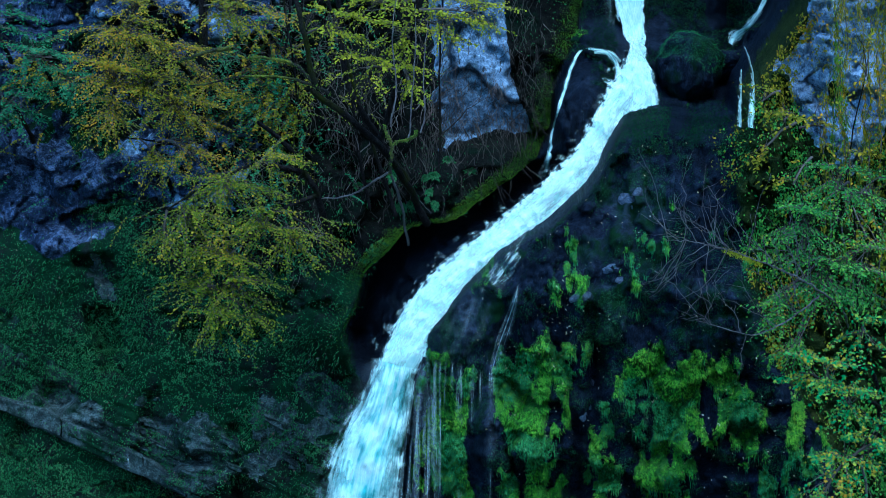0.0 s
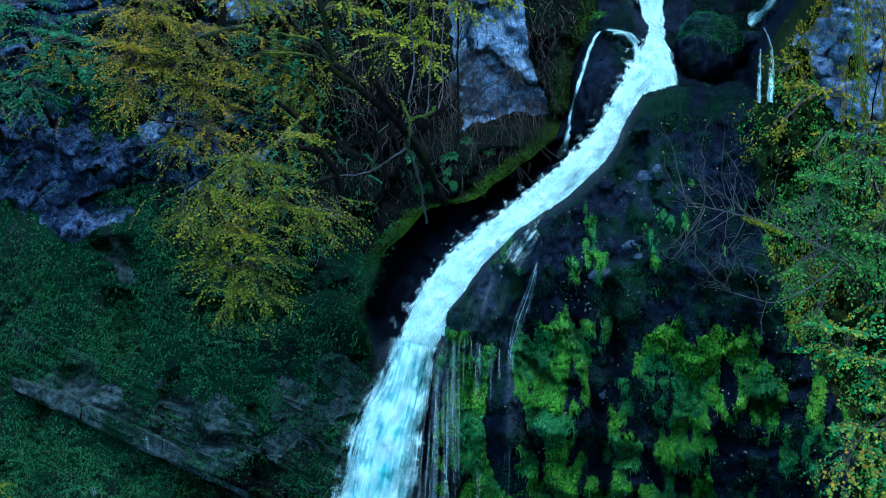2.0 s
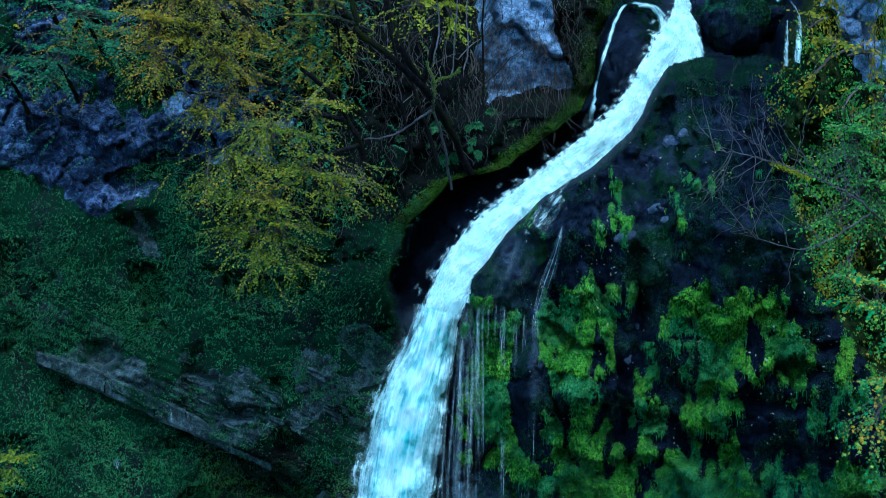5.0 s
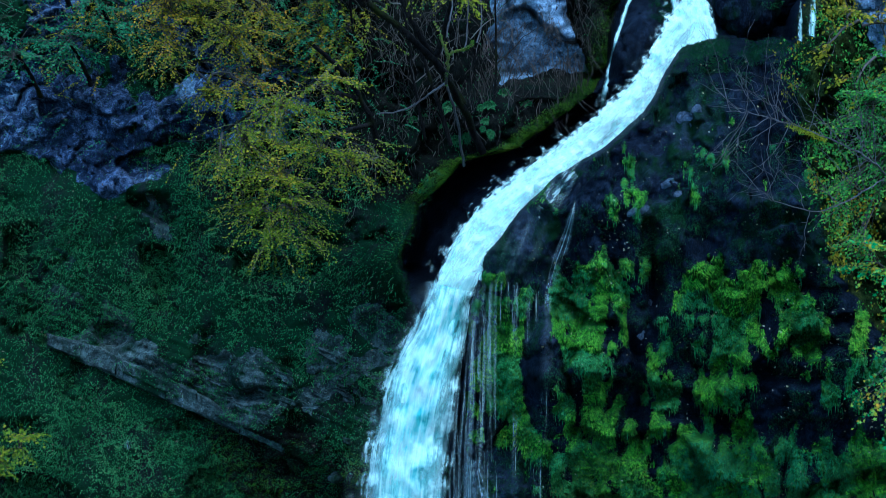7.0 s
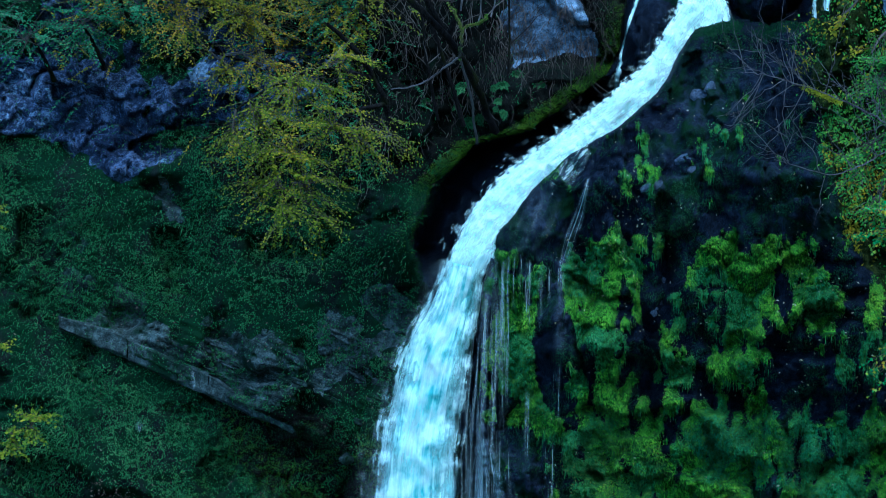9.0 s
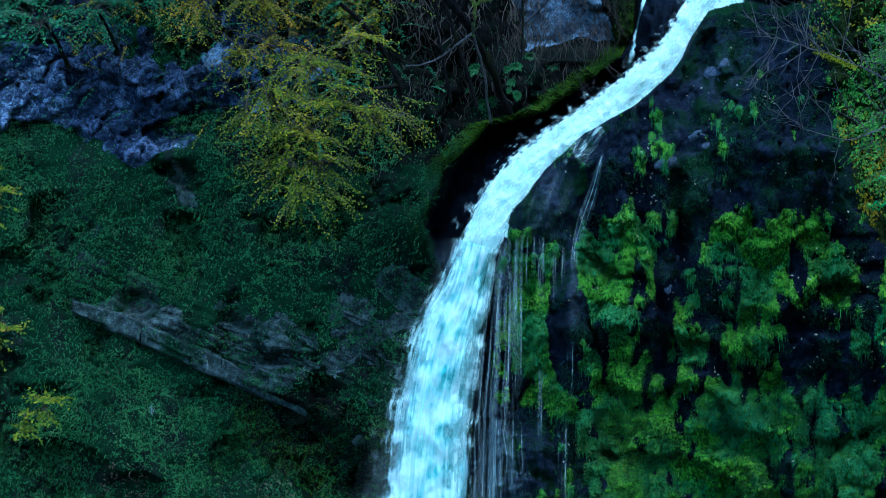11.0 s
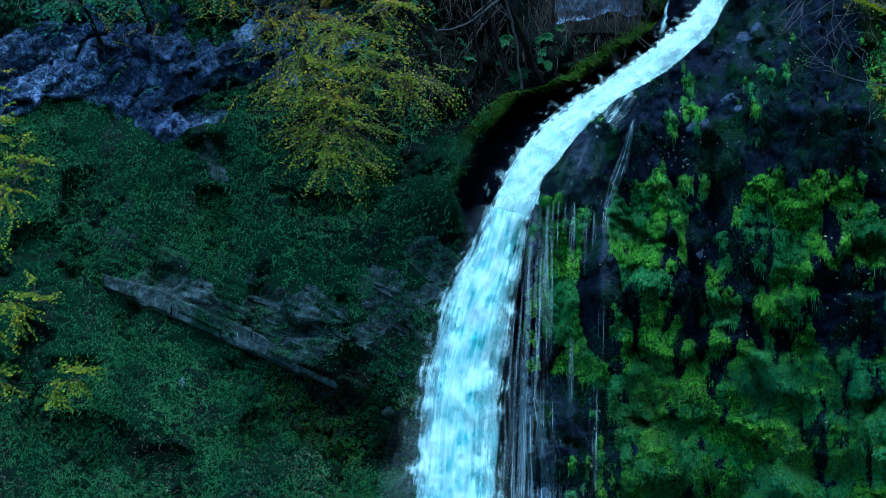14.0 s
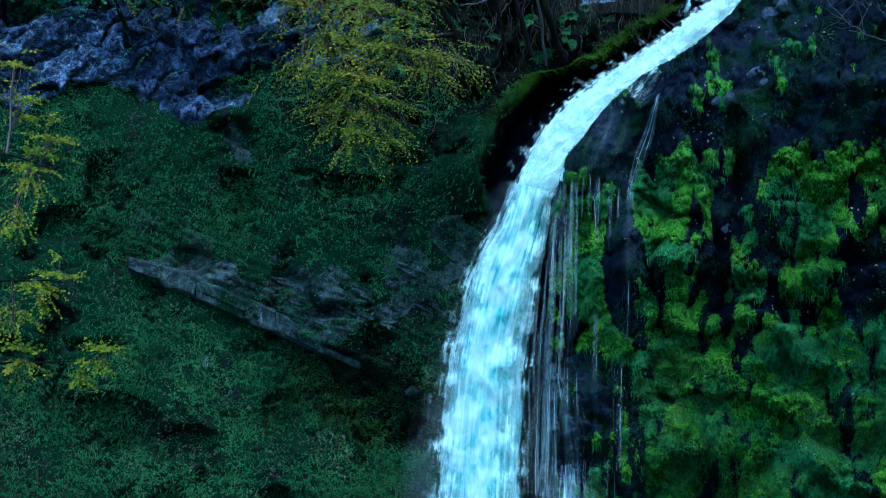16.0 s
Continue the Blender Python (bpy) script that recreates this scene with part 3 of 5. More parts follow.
    return 0.65 * np.sqrt(np.clip(gap / 0.5, 0, 1)) + 0.35 * np.sqrt(np.clip(small / 0.5, 0, 1))


STEP = 0.039
FINE_A, FINE_B = np.arange(-9.1, 9.6, STEP), np.arange(3.8, 19.2, STEP)
GRID = {}


def depth_at(a, b):
    """The depth read from the built surface."""
    u = np.clip((a - FINE_A[0]) / STEP, 0, len(FINE_A) - 1.001)
    v = np.clip((b - FINE_B[0]) / STEP, 0, len(FINE_B) - 1.001)
    i, j = u.astype(int), v.astype(int)
    u, v, Y = u - i, v - j, GRID["y"]
    return (Y[j, i] * (1 - u) + Y[j, i + 1] * u) * (1 - v) + (Y[j + 1, i] * (1 - u) + Y[j + 1, i + 1] * u) * v


def terrain():
    a = np.concatenate([np.linspace(-22, -9.2, 26), FINE_A, np.linspace(9.8, 22, 26)])
    b = np.concatenate([np.linspace(-1.2, 3.7, 30), FINE_B, np.linspace(19.4, 27, 24)])
    A, B = np.meshgrid(a, b)
    Y = depth(A, B)
    GRID["y"] = Y[30:30 + len(FINE_B), 26:26 + len(FINE_A)]
    # below the view the banks spread to the valley floor; above it the ground runs back over the plateau
    P = place(A, B, Y)
    back = np.linspace(4, 60, 8)
    top = P[-1]
    P = np.concatenate([P, np.stack([top + np.array([0, d, 0.12 * d]) for d in back])])
    A, B = (np.concatenate([q, np.repeat(q[-1:], 8, 0)]) for q in (A, B))
    n, m = A.shape
    i, j = np.meshgrid(np.arange(n - 1), np.arange(m - 1), indexing="ij")
    F = np.stack([i * m + j, i * m + j + 1, (i + 1) * m + j + 1, (i + 1) * m + j], -1).reshape(-1, 4)
    ca, cb = (0.25 * (q[:-1, :-1] + q[1:, :-1] + q[:-1, 1:] + q[1:, 1:]).ravel() for q in (A, B))
    inner, right, flank = regions(ca, cb)
    kind = np.where(flank > 0.5, 2, np.where(right > 0.5, 2, np.where(inner > 0.5, 1, 0)))
    V = P.reshape(-1, 3)

    fa, fb = A.ravel(), B.ravel()
    bare = rock_share(fa, fb)
    pale = bare * np.clip((fb > 14.8) * (fa > 0.5) + 0.62 * ss(0.42, 0.62, fbm(fa * 1.7, fb * 1.7, 65.0, 5)) * (fb > 13.4) * ss(-6.5, -4.0, fa) * (fa < 0) + 0.43 * ss(-5.8, -6.6, fa + 1.2 * (fbm(fa * 2, fb * 2, 66.0, 4) - 0.5)) * (fb > 13.3), 0, 1)
    bare = np.maximum(bare, 0.8 * scar(fa, fb))
    band = np.maximum(bare * (ledge_reach(fa) > 0.1) * (fb < 12), 0.75 * scar(fa, fb))
    # where tree and ledge shade is painted on the bank as near-black soil
    shaded_soil = np.maximum(ss(12.9, 13.6, fb) * ss(-4.6, -3.6, fa), ss(0.2, 0.6, bump(fa, fb + 0.35 * (fa + 2.3), -2.3, 8.6, 1.5, 0.85)))
    _, _, vflank = regions(fa, fb)
    grey = ss(0.36, 0.42, fbm(fa * 0.9, fb * 0.9, 61.0, 6) + 0.16 * np.minimum(fb - 16.7, 0.4) + 0.25 * np.minimum(fa - 7.0, 0.3)) * (vflank > 0.97)
    wet = ss(0.44, 0.58, fbm(fa * 1.1, fb * 0.7, 63.0, 4) + 0.06 * ss(11.5, 12.5, fb)) * (vflank < 0.5)

    def piece(name, k, material, shares, label, category):
        used, idx = np.unique(F[kind == k], return_inverse=True)
        ob = mesh_object(name, V[used], idx.reshape(-1, 4), material, shares={key: v[used] for key, v in shares.items()})
        return tagged(ob, label, category, kind="structure")

    left = piece("cliff_left", 0, M_BANK, {"shaded_soil": shaded_soil, "bare": bare, "pale": pale, "band": band}, "steep overgrown bank with bluish limestone bluffs and a dipping ledge", "cliff")
    piece("gorge_floor", 1, M_WET, {}, "wet rock channel worn by the stream, shade put into its black", "rock")
    right_ob = piece("cliff_right", 2, M_CLIFF, {"wet": wet, "pale": grey, "moss": moss_share(fa, fb) * (vflank < 0.6), "growth": vflank * (1 - grey)}, "dark dripping tufa cliff hung with moss beside the waterfall", "cliff")
    return left, right_ob


cliff_left, cliff_right = terrain()


def ground():
    x = np.linspace(-1, 1, 81)
    x = np.sign(x) * np.abs(x) ** 2.2 * 900
    X, Yy = np.meshgrid(x, x + 5)
    Z = -0.6 + 0.5 * (fbm(X * 0.2, Yy * 0.2, 71.0, 4) - 0.5)
    # rises behind and beside the view are unseen, added to cut low skylight
    Z = Z + 15 * ss(-18, -70, Yy) + 22 * ss(25, 60, np.abs(X)) - 6 * ss(24, 30, Yy)
    n, m = X.shape
    i, j = np.meshgrid(np.arange(n - 1), np.arange(m - 1), indexing="ij")
    F = np.stack([i * m + j, i * m + j + 1, (i + 1) * m + j + 1, (i + 1) * m + j], -1).reshape(-1, 4)
    tagged(mesh_object("ground", np.stack([X, Yy, Z], -1).reshape(-1, 3), F, M_GROUND), "dark forest floor below the falls, with unseen slopes added to block low sky light", "ground", kind="structure")


ground()


# ---- water ----
def ribbon(name, path, material, parent, cols=24, steps=14, lump=0.06, bulge=0.12, seed=0.0, label="", curl=1.0):
    """A sheet of water along rows of x, y, z, width."""
    c = curve_through(path, steps)
    p, w = c[:, :3], c[:, 3]
    tan = unit(np.gradient(p, axis=0))
    cross = unit(np.cross(tan, np.array([0, -1.0, 0])))
    out = unit(np.cross(cross, tan))
    out = np.where((out[:, 1:2] > 0), -out, out)
    run = np.concatenate([[0], np.cumsum(np.linalg.norm(np.diff(p, axis=0), axis=1))])
    u = np.linspace(0, 1, cols)
    U, R = np.meshgrid(u, run)
    h = bulge * (1 - (2 * U - 1) ** 2) * curl + lump * 2 * (fbm(U * w[:, None] * 3.0, R * 1.6, 80 + seed, 4) - 0.5)
    wide = w[:, None] * (1 + 0.22 * (fbm(R * 1.3, U * 0 + 3.0, 90 + seed, 3) - 0.5))
    V = p[:, None] + cross[:, None] * ((U - 0.5) * wide)[..., None] + out[:, None] * h[..., None]
    n, m = U.shape
    i, j = np.meshgrid(np.arange(n - 1), np.arange(m - 1), indexing="ij")
    F = np.stack([i * m + j, i * m + j + 1, (i + 1) * m + j + 1, (i + 1) * m + j], -1).reshape(-1, 4)
    uv = np.stack([U, R + seed * 3.7], -1).reshape(-1, 2)
    return tagged(mesh_object(name, V.reshape(-1, 3), F, material, parent, uv), label)


waterfall = tagged(new("waterfall"), "white stream rushing down a dark chute into a tall fall", "waterfall")
waterfall.location = (-0.7, 23, -0.3)
CHUTE = [(5.02, 28.4, 17.3, 0.42), (4.86, 27.5, 16.98, 0.45), (4.76, 26.95, 16.65, 0.8), (4.62, 26.7, 16.25, 1.2), (4.28, 26.4, 15.82, 0.95), (3.93, 26.1, 15.35, 0.8),
         (3.58, 25.7, 14.95, 0.8), (3.06, 25.3, 14.5, 0.8), (2.46, 24.9, 14.08, 0.78), (1.92, 24.4, 13.72, 0.76), (1.43, 24.05, 13.36, 0.8), (0.97, 23.8, 12.95, 0.86),
         (0.58, 23.6, 12.45, 0.84), (0.29, 23.5, 11.9, 0.68), (0.12, 23.62, 11.3, 0.5), (0.02, 23.7, 10.9, 0.3)]
DROP = [(0.27, 23.48, 11.9, 0.78), (0.07, 23.36, 11.15, 0.98), (-0.2, 23.28, 10.4, 1.22), (-0.36, 23.22, 9.6, 1.38), (-0.48, 23.17, 8.9, 1.48), (-0.54, 23.12, 8.0, 1.56),
        (-0.6, 23.06, 7.0, 1.66), (-0.7, 23.0, 5.0, 1.9), (-0.72, 22.8, 1.5, 2.0), (-0.72, 22.6, -0.5, 2.1)]
UPPER = [(4.85, 29.6, 20.2, 0.7), (4.9, 29.2, 19.2, 0.75), (4.95, 29.0, 18.2, 0.7), (5.02, 28.9, 17.65, 0.55), (5.05, 28.7, 17.3, 0.42)]


def moved(path, dx=0.0, dy=0.0, dz=0.0, wider=1.0):
    return [(x + dx, y + dy, z + dz, w * wider) for x, y, z, w in path]


LOCAL = Vector(waterfall.location)


def flow(name, path, *rest, **more):
    ob = ribbon(name, moved(path, -LOCAL.x, -LOCAL.y, -LOCAL.z), *rest, **more)
    return ob


def over_rock(rows, lift=0.07):
    """Rows of a, b, width laid on the rock."""
    out = []
    for a, b, w in rows:
        y = float(depth_at(np.array([a]), np.array([b]))[0]) - lift
        out.append((*place(a, b, y), w))
    return out


def film(name, rows, material, seed, lift=0.03, cols=24, steps=14, label=""):
    """A thin sheet of water that clings to the rock, along rows of a, b, width."""
    c = curve_through(rows, steps)
    U, A = np.meshgrid(np.linspace(0, 1, cols), c[:, 0])
    A = A + (U - 0.5) * c[:, 2:3]
    B = np.repeat(c[:, 1:2], cols, 1)
    R = np.repeat((c[0, 1] - c[:, 1:2]), cols, 1)
    V = place(A, B, depth_at(A, B) - lift) - np.array(LOCAL)
    n, m = U.shape
    i, j = np.meshgrid(np.arange(n - 1), np.arange(m - 1), indexing="ij")
    F = np.stack([i * m + j, i * m + j + 1, (i + 1) * m + j + 1, (i + 1) * m + j], -1).reshape(-1, 4)
    return tagged(mesh_object(name, V.reshape(-1, 3), F, material, waterfall, np.stack([U, R + seed], -1).reshape(-1, 2)), label)


flow("upper_fall", moved(UPPER, wider=1.15), M_WATER, waterfall, 20, 12, 0.06, 0.08, 1)
flow("upper_veil", moved(UPPER, -0.42, 0.1, 0, 0.75), M_VEIL, waterfall, 14, 12, 0.06, 0.05, 31)
flow("chute", moved(CHUTE, wider=1.16), M_WATER, waterfall, 44, 20, 0.10, 0.05, 2, label="foaming white water in the chute")
flow("chute_core", moved(CHUTE, 0.0, 0.08, 0.0, 1.02), M_WATER, waterfall, 36, 16, 0.08, 0.05, 22)
flow("chute_spray", moved(CHUTE, -0.08, -0.08, 0.07, 1.45), M_SPLASH, waterfall, 40, 16, 0.14, 0.1, 3)
flow("main_fall", moved(DROP, -0.04, wider=1.22), M_FALL, waterfall, 60, 24, 0.2, 0.15, 4, label="broken white falling water")
flow("second_fall", moved(DROP, -0.02, 0.12, 0, 1.1), M_FALL, waterfall, 44, 18, 0.16, 0.15, 24)
flow("inner_fall", moved(DROP, 0.03, 0.25, 0, 0.95), M_INNER, waterfall, 30, 12, 0.12, 0.12, 5)
flow("fall_spray", moved(DROP, -0.16, -0.12, 0, 1.5), M_SPRAY, waterfall, 44, 16, 0.18, 0.2, 6)
flow("side_trickle", over_rock([(3.95, 16.55, 0.118), (3.79, 16.7, 0.098), (3.55, 16.76, 0.098), (3.3, 16.72, 0.098), (3.15, 16.5, 0.108), (3.05, 16.2, 0.118), (2.94, 15.85, 0.118), (2.86, 15.5, 0.127), (2.78, 15.1, 0.157), (2.72, 14.75, 0.216)], 0.1),
     M_TRICKLE, waterfall, 8, 12, 0.02, 0.04, 7)
flow("side_spout", over_rock([(3.5, 16.74, 0.112), (3.7, 16.72, 0.134), (3.84, 16.6, 0.179), (3.92, 16.35, 0.202), (3.95, 16.1, 0.246)], 0.3), M_TRICKLE, waterfall, 8, 10, 0.02, 0.04, 8)
flow("far_cascade", over_rock([(6.45, 17.8, 0.202), (6.3, 17.4, 0.176), (6.12, 17.12, 0.227), (5.98, 16.98, 0.252), (5.84, 16.86, 0.328), (5.76, 16.74, 0.202)], 0.5), M_TRICKLE, waterfall, 10, 10, 0.03, 0.05, 9)
flow("far_spout", over_rock([(6.0, 16.75, 0.067), (6.14, 16.68, 0.123), (6.19, 16.45, 0.157), (6.17, 16.0, 0.157)], 0.6), M_TRICKLE, waterfall, 8, 10, 0.02, 0.04, 10)
flow("far_thread", over_rock([(5.96, 16.5, 0.071), (5.97, 16.3, 0.119), (5.98, 15.9, 0.131)], 0.6), M_TRICKLE, waterfall, 8, 10, 0.02, 0.03, 11)
flow("fall_mist", moved(DROP, -0.12, -0.25, 0, 1.45), M_MIST, waterfall, 24, 12, 0.1, 0.1, 35, label="soft drifting spray")
flow("spray_lobe", [(-0.95, 23.1, 9.5, 0.3), (-1.1, 23.05, 9.0, 0.6), (-1.3, 23.0, 8.2, 0.8), (-1.5, 22.95, 7.2, 1.0), (-1.6, 22.9, 5.5, 1.2)], M_LOBE, waterfall, 20, 14, 0.1, 0.1, 36, label="soft spray blown off the fall")
# the thin sheet that slides over the dome, and the threads that drip from its lip
flow("splash", over_rock([(2.45, 14.0, 0.2), (2.25, 13.75, 0.42), (2.05, 13.5, 0.5), (1.88, 13.33, 0.42), (1.66, 13.16, 0.15)], 0.16), M_FOAM, waterfall, 24, 14, 0.05, 0.02, 71, label="foam thrown over the dome of rock")
# faint pale veil that stands in for the glints on the dome
film("dome_film", [(2.05, 13.7, 0.05), (1.6, 13.1, 0.9), (1.35, 12.6, 1.15), (1.22, 12.25, 1.0), (1.1, 11.95, 0.3)], M_FRINGE, 12, label="thin film of water with a painted bluish sheen")
film("dome_veil", [(2.3, 13.3, 0.03), (2.14, 12.75, 0.26), (1.98, 12.3, 0.36), (1.86, 11.85, 0.22)], M_SHEET, 39, 0.07, 16)
film("column_film", [(1.86, 11.8, 0.16), (1.86, 11.2, 0.26), (1.84, 10.5, 0.3), (1.8, 9.8, 0.05)], M_FRINGE, 45, 0.05, 14)
flow("fringe_film", [(0.74, 23.4, 12.1, 0.3), (0.6, 23.25, 11.2, 0.6), (0.54, 23.15, 10.2, 0.78), (0.48, 23.1, 9.3, 0.8), (0.45, 23.1, 8.4, 0.75), (0.42, 23.05, 7.0, 0.7)], M_THREADS, waterfall, 30, 14, 0.02, 0.03, 34, label="thin film of water beside the fall")
film("low_film", [(0.62, 8.95, 0.3), (0.66, 8.5, 0.75), (0.72, 7.9, 1.05), (0.78, 7.3, 1.25), (0.8, 6.7, 1.3), (0.8, 6.2, 1.0)], M_SHEET, 14, 0.16, 40, 20, "water sliding over the rock beside the fall, sky sheen in its colour")
film("low_veil", [(0.5, 8.85, 0.2), (0.52, 8.4, 0.5), (0.5, 7.9, 0.75), (0.5, 7.3, 0.9), (0.5, 6.7, 0.9), (0.5, 6.2, 0.6)], M_SHEET, 47, 0.22, 40, 20)
flow("lip_curtain", over_rock([(0.9, 7.25, 1.1), (0.9, 7.1, 1.15)], 0.16) + [(0.82, 22.3, 6.6, 1.1), (0.8, 22.25, 5.6, 1.1)], M_CASCADE, waterfall, 40, 14, 0.02, 0.02, 61)


def thread(a, top, drop, w, seed, lift=0.06):
    """One falling thread of water, loose of the rock below its lip."""
    x, y, z = place(a, top, float(depth_at(np.array([a]), np.array([top + 0.1]))[0]) - lift)
    flow("water_strand", [(x, y, z, w), (x - 0.01, y - 0.03, z - drop * 0.5, w * 1.5), (x - 0.015, y - 0.03, z - drop, w)], M_STRAND, waterfall, 4, 7, 0.0, 0.008, seed)


for i in range(84):
    a = 0.2 + 0.8 * rng.random()
    top = min(12.02, 12.25 - (0.97 - a) * 4.4) + rng.normal(0, 0.04)
    thread(a, top, max(0.4, (top - 8.8) * rng.uniform(0.35, 1.0)), rng.uniform(0.005, 0.012), 15 + i)
for i in range(24):
    a = 0.95 + 0.75 * rng.random()
    thread(a, 12.0 - 0.25 * (a - 0.95) + rng.normal(0, 0.04), rng.uniform(0.3, 1.1), rng.uniform(0.006, 0.012), 100 + i)
for i in range(36):
    thread(0.2 + 1.5 * rng.random(), 7.3 + rng.normal(0, 0.04), 2.6, rng.uniform(0.007, 0.015), 125 + i, 0.1)
for i, (a, top, drop, w) in enumerate(((1.86, 11.85, 0.5, 0.05), (1.82, 11.8, 0.42, 0.04), (1.9, 11.8, 0.5, 0.03), (1.97, 11.4, 1.5, 0.028), (1.76, 11.2, 1.4, 0.012), (1.84, 10.2, 0.9, 0.010), (1.29, 9.75, 1.3, 0.04), (1.33, 9.7, 1.2, 0.03),
                                       (1.74, 9.3, 2.0, 0.024), (1.68, 9.0, 1.8, 0.012), (1.62, 8.8, 1.4, 0.010), (1.72, 8.2, 0.9, 0.02))):
    thread(a, top, drop, w, 150 + i, 0.1)
for i in range(16):
    a0 = 0.45 + 0.6 * rng.random()
    a1, b0, b1 = 0.72 + 1.5 * (a0 - 0.72) + rng.normal(0, 0.05), 8.85 + rng.normal(0, 0.12), 7.3 + 0.5 * rng.random()
    w = rng.uniform(0.008, 0.02)
    flow("water_strand", over_rock([(a0, b0, 0.01), (0.7 * a0 + 0.3 * a1, b0 + 0.3 * (b1 - b0), w), (0.3 * a0 + 0.7 * a1, b0 + 0.7 * (b1 - b0), w), (a1, b1, 0.01)], 0.07), M_STRAND, waterfall, 5, 8, 0.0, 0.01, 190 + i)

spring = tagged(new("spring_trickle"), "small white trickle springing from the bedded ledge", "spring")
spring.location = LOCAL
for i, (a, b, y, drop, w) in enumerate(((-4.28, 10.12, 26.88, 0.3, 0.17), (-5.2, 9.26, 26.75, 0.16, 0.15))):
    flow("water", [(*place(a + dx, b - q * drop, y), w * k) for dx, q, k in ((0, 0, 0.5), (0.01, 0.3, 1.0), (0.02, 0.75, 1.0), (0.02, 1.0, 0.5))], M_SHEET, spring, 10, 10, 0.02, 0.03, 120 + i)


# ---- plant cover ----
def spots(n, a0, a1, b0, b1, chance):
    """Random spots on the rock: bearings, places and normals, kept by chance(a, b)."""
    a, b = rng.uniform(a0, a1, n), rng.uniform(b0, b1, n)
    keep = rng.random(n) < chance(a, b)
    a, b = a[keep], b[keep]
    e = 0.03
    y0, ya, yb = depth_at(a, b), depth_at(a + e, b), depth_at(a, b + e)
    p = place(a, b, y0)
    nrm = unit(np.cross(place(a + e, b, ya) - p, place(a, b + e, yb) - p))
    return a, b, p, np.where(nrm[:, 1:2] > 0, -nrm, nrm)


def jitter(n, s):
    return s * rng.standard_normal((n, 3))


def on_bank(a, b):
    inner, right, flank = regions(a, b)
    return (inner < 0.3) & (right < 0.3) & (flank < 0.3)


def bank_cover(a, b):
    thin = 0.25 + 0.75 * ss(0.36, 0.55, fbm(a * 1.5, b * 1.5, 101.0, 4))
    # cover thinned to bare dark soil, imitating shade under ledge and trees
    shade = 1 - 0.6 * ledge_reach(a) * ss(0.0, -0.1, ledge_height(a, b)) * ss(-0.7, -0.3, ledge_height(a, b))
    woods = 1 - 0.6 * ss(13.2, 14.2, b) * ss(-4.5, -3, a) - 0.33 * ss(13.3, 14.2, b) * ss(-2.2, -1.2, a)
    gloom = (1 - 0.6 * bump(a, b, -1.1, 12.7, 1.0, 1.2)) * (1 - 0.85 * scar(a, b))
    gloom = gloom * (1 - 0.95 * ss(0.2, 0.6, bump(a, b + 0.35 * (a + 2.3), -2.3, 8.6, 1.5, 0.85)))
    tufts = np.where((ledge_reach(a) > 0.1) & (b < 12.3), ss(0.40, 0.52, fbm(a * 1.9, b * 2.6, 107.0, 4)), 0.0)
    return on_bank(a, b) * (1 - 0.95 * rock_share(a, b) * (1 - tufts)) * thin * shade * woods * gloom


def off_rim(a, b):
    """Nothing woody grows out over the undercut."""
    return ss(0.7, 1.3, np.interp(b, RIM_B, RIM_A) - a) + ss(15.0, 15.4, b)


def cover():
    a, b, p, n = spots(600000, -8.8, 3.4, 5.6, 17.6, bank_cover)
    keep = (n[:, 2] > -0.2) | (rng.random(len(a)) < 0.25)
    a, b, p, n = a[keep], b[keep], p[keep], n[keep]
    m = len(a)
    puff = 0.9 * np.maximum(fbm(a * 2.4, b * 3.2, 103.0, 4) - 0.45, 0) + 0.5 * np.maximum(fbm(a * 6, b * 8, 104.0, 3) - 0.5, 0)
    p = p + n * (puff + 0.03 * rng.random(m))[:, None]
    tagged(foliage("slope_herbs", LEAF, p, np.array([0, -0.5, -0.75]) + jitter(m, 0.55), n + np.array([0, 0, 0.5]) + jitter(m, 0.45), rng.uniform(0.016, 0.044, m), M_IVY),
           "dense dark green ground cover on the bank", "plants", kind="stuff")
    a, b, p, n = spots(170000, -8.8, 3.4, 5.6, 15.0, lambda a, b: bank_cover(a, b) * ss(0.45, 0.6, fbm(a * 0.9, b * 1.4, 105.0, 4)))
    m = len(a)
    tagged(foliage("bank_grass", BLADE, p + 0.04 * n, np.array([0, -0.6, -0.6]) + 0.5 * n + jitter(m, 0.35), n + jitter(m, 0.4), rng.uniform(0.045, 0.115, m), M_IVY),
           "drooping grass tufts on the damp bank", "grass", kind="stuff")

    def rim_chance(a, b):
        d = np.interp(b, RIM_B, RIM_A) - a
        return on_bank(a, b) * ss(0.4, 0.08, d) * (0.05 + 0.95 * ss(12.9, 13.6, b)) * ss(11.9, 12.4, b) * (1 - 0.75 * ss(15.3, 15.9, b))

    a, b, p, n = spots(800000, -1.4, 3.4, 11.8, 17.6, rim_chance)
    m = len(a)
    tagged(foliage("rim_moss", TUFT, p, np.array([0.25, -0.4, -0.5]) + n + jitter(m, 0.3), n + np.array([0, 0, 0.5]) + jitter(m, 0.4), rng.uniform(0.014, 0.04, m), M_RIM),
           "bright moss along the rim of the undercut", "moss", kind="stuff")


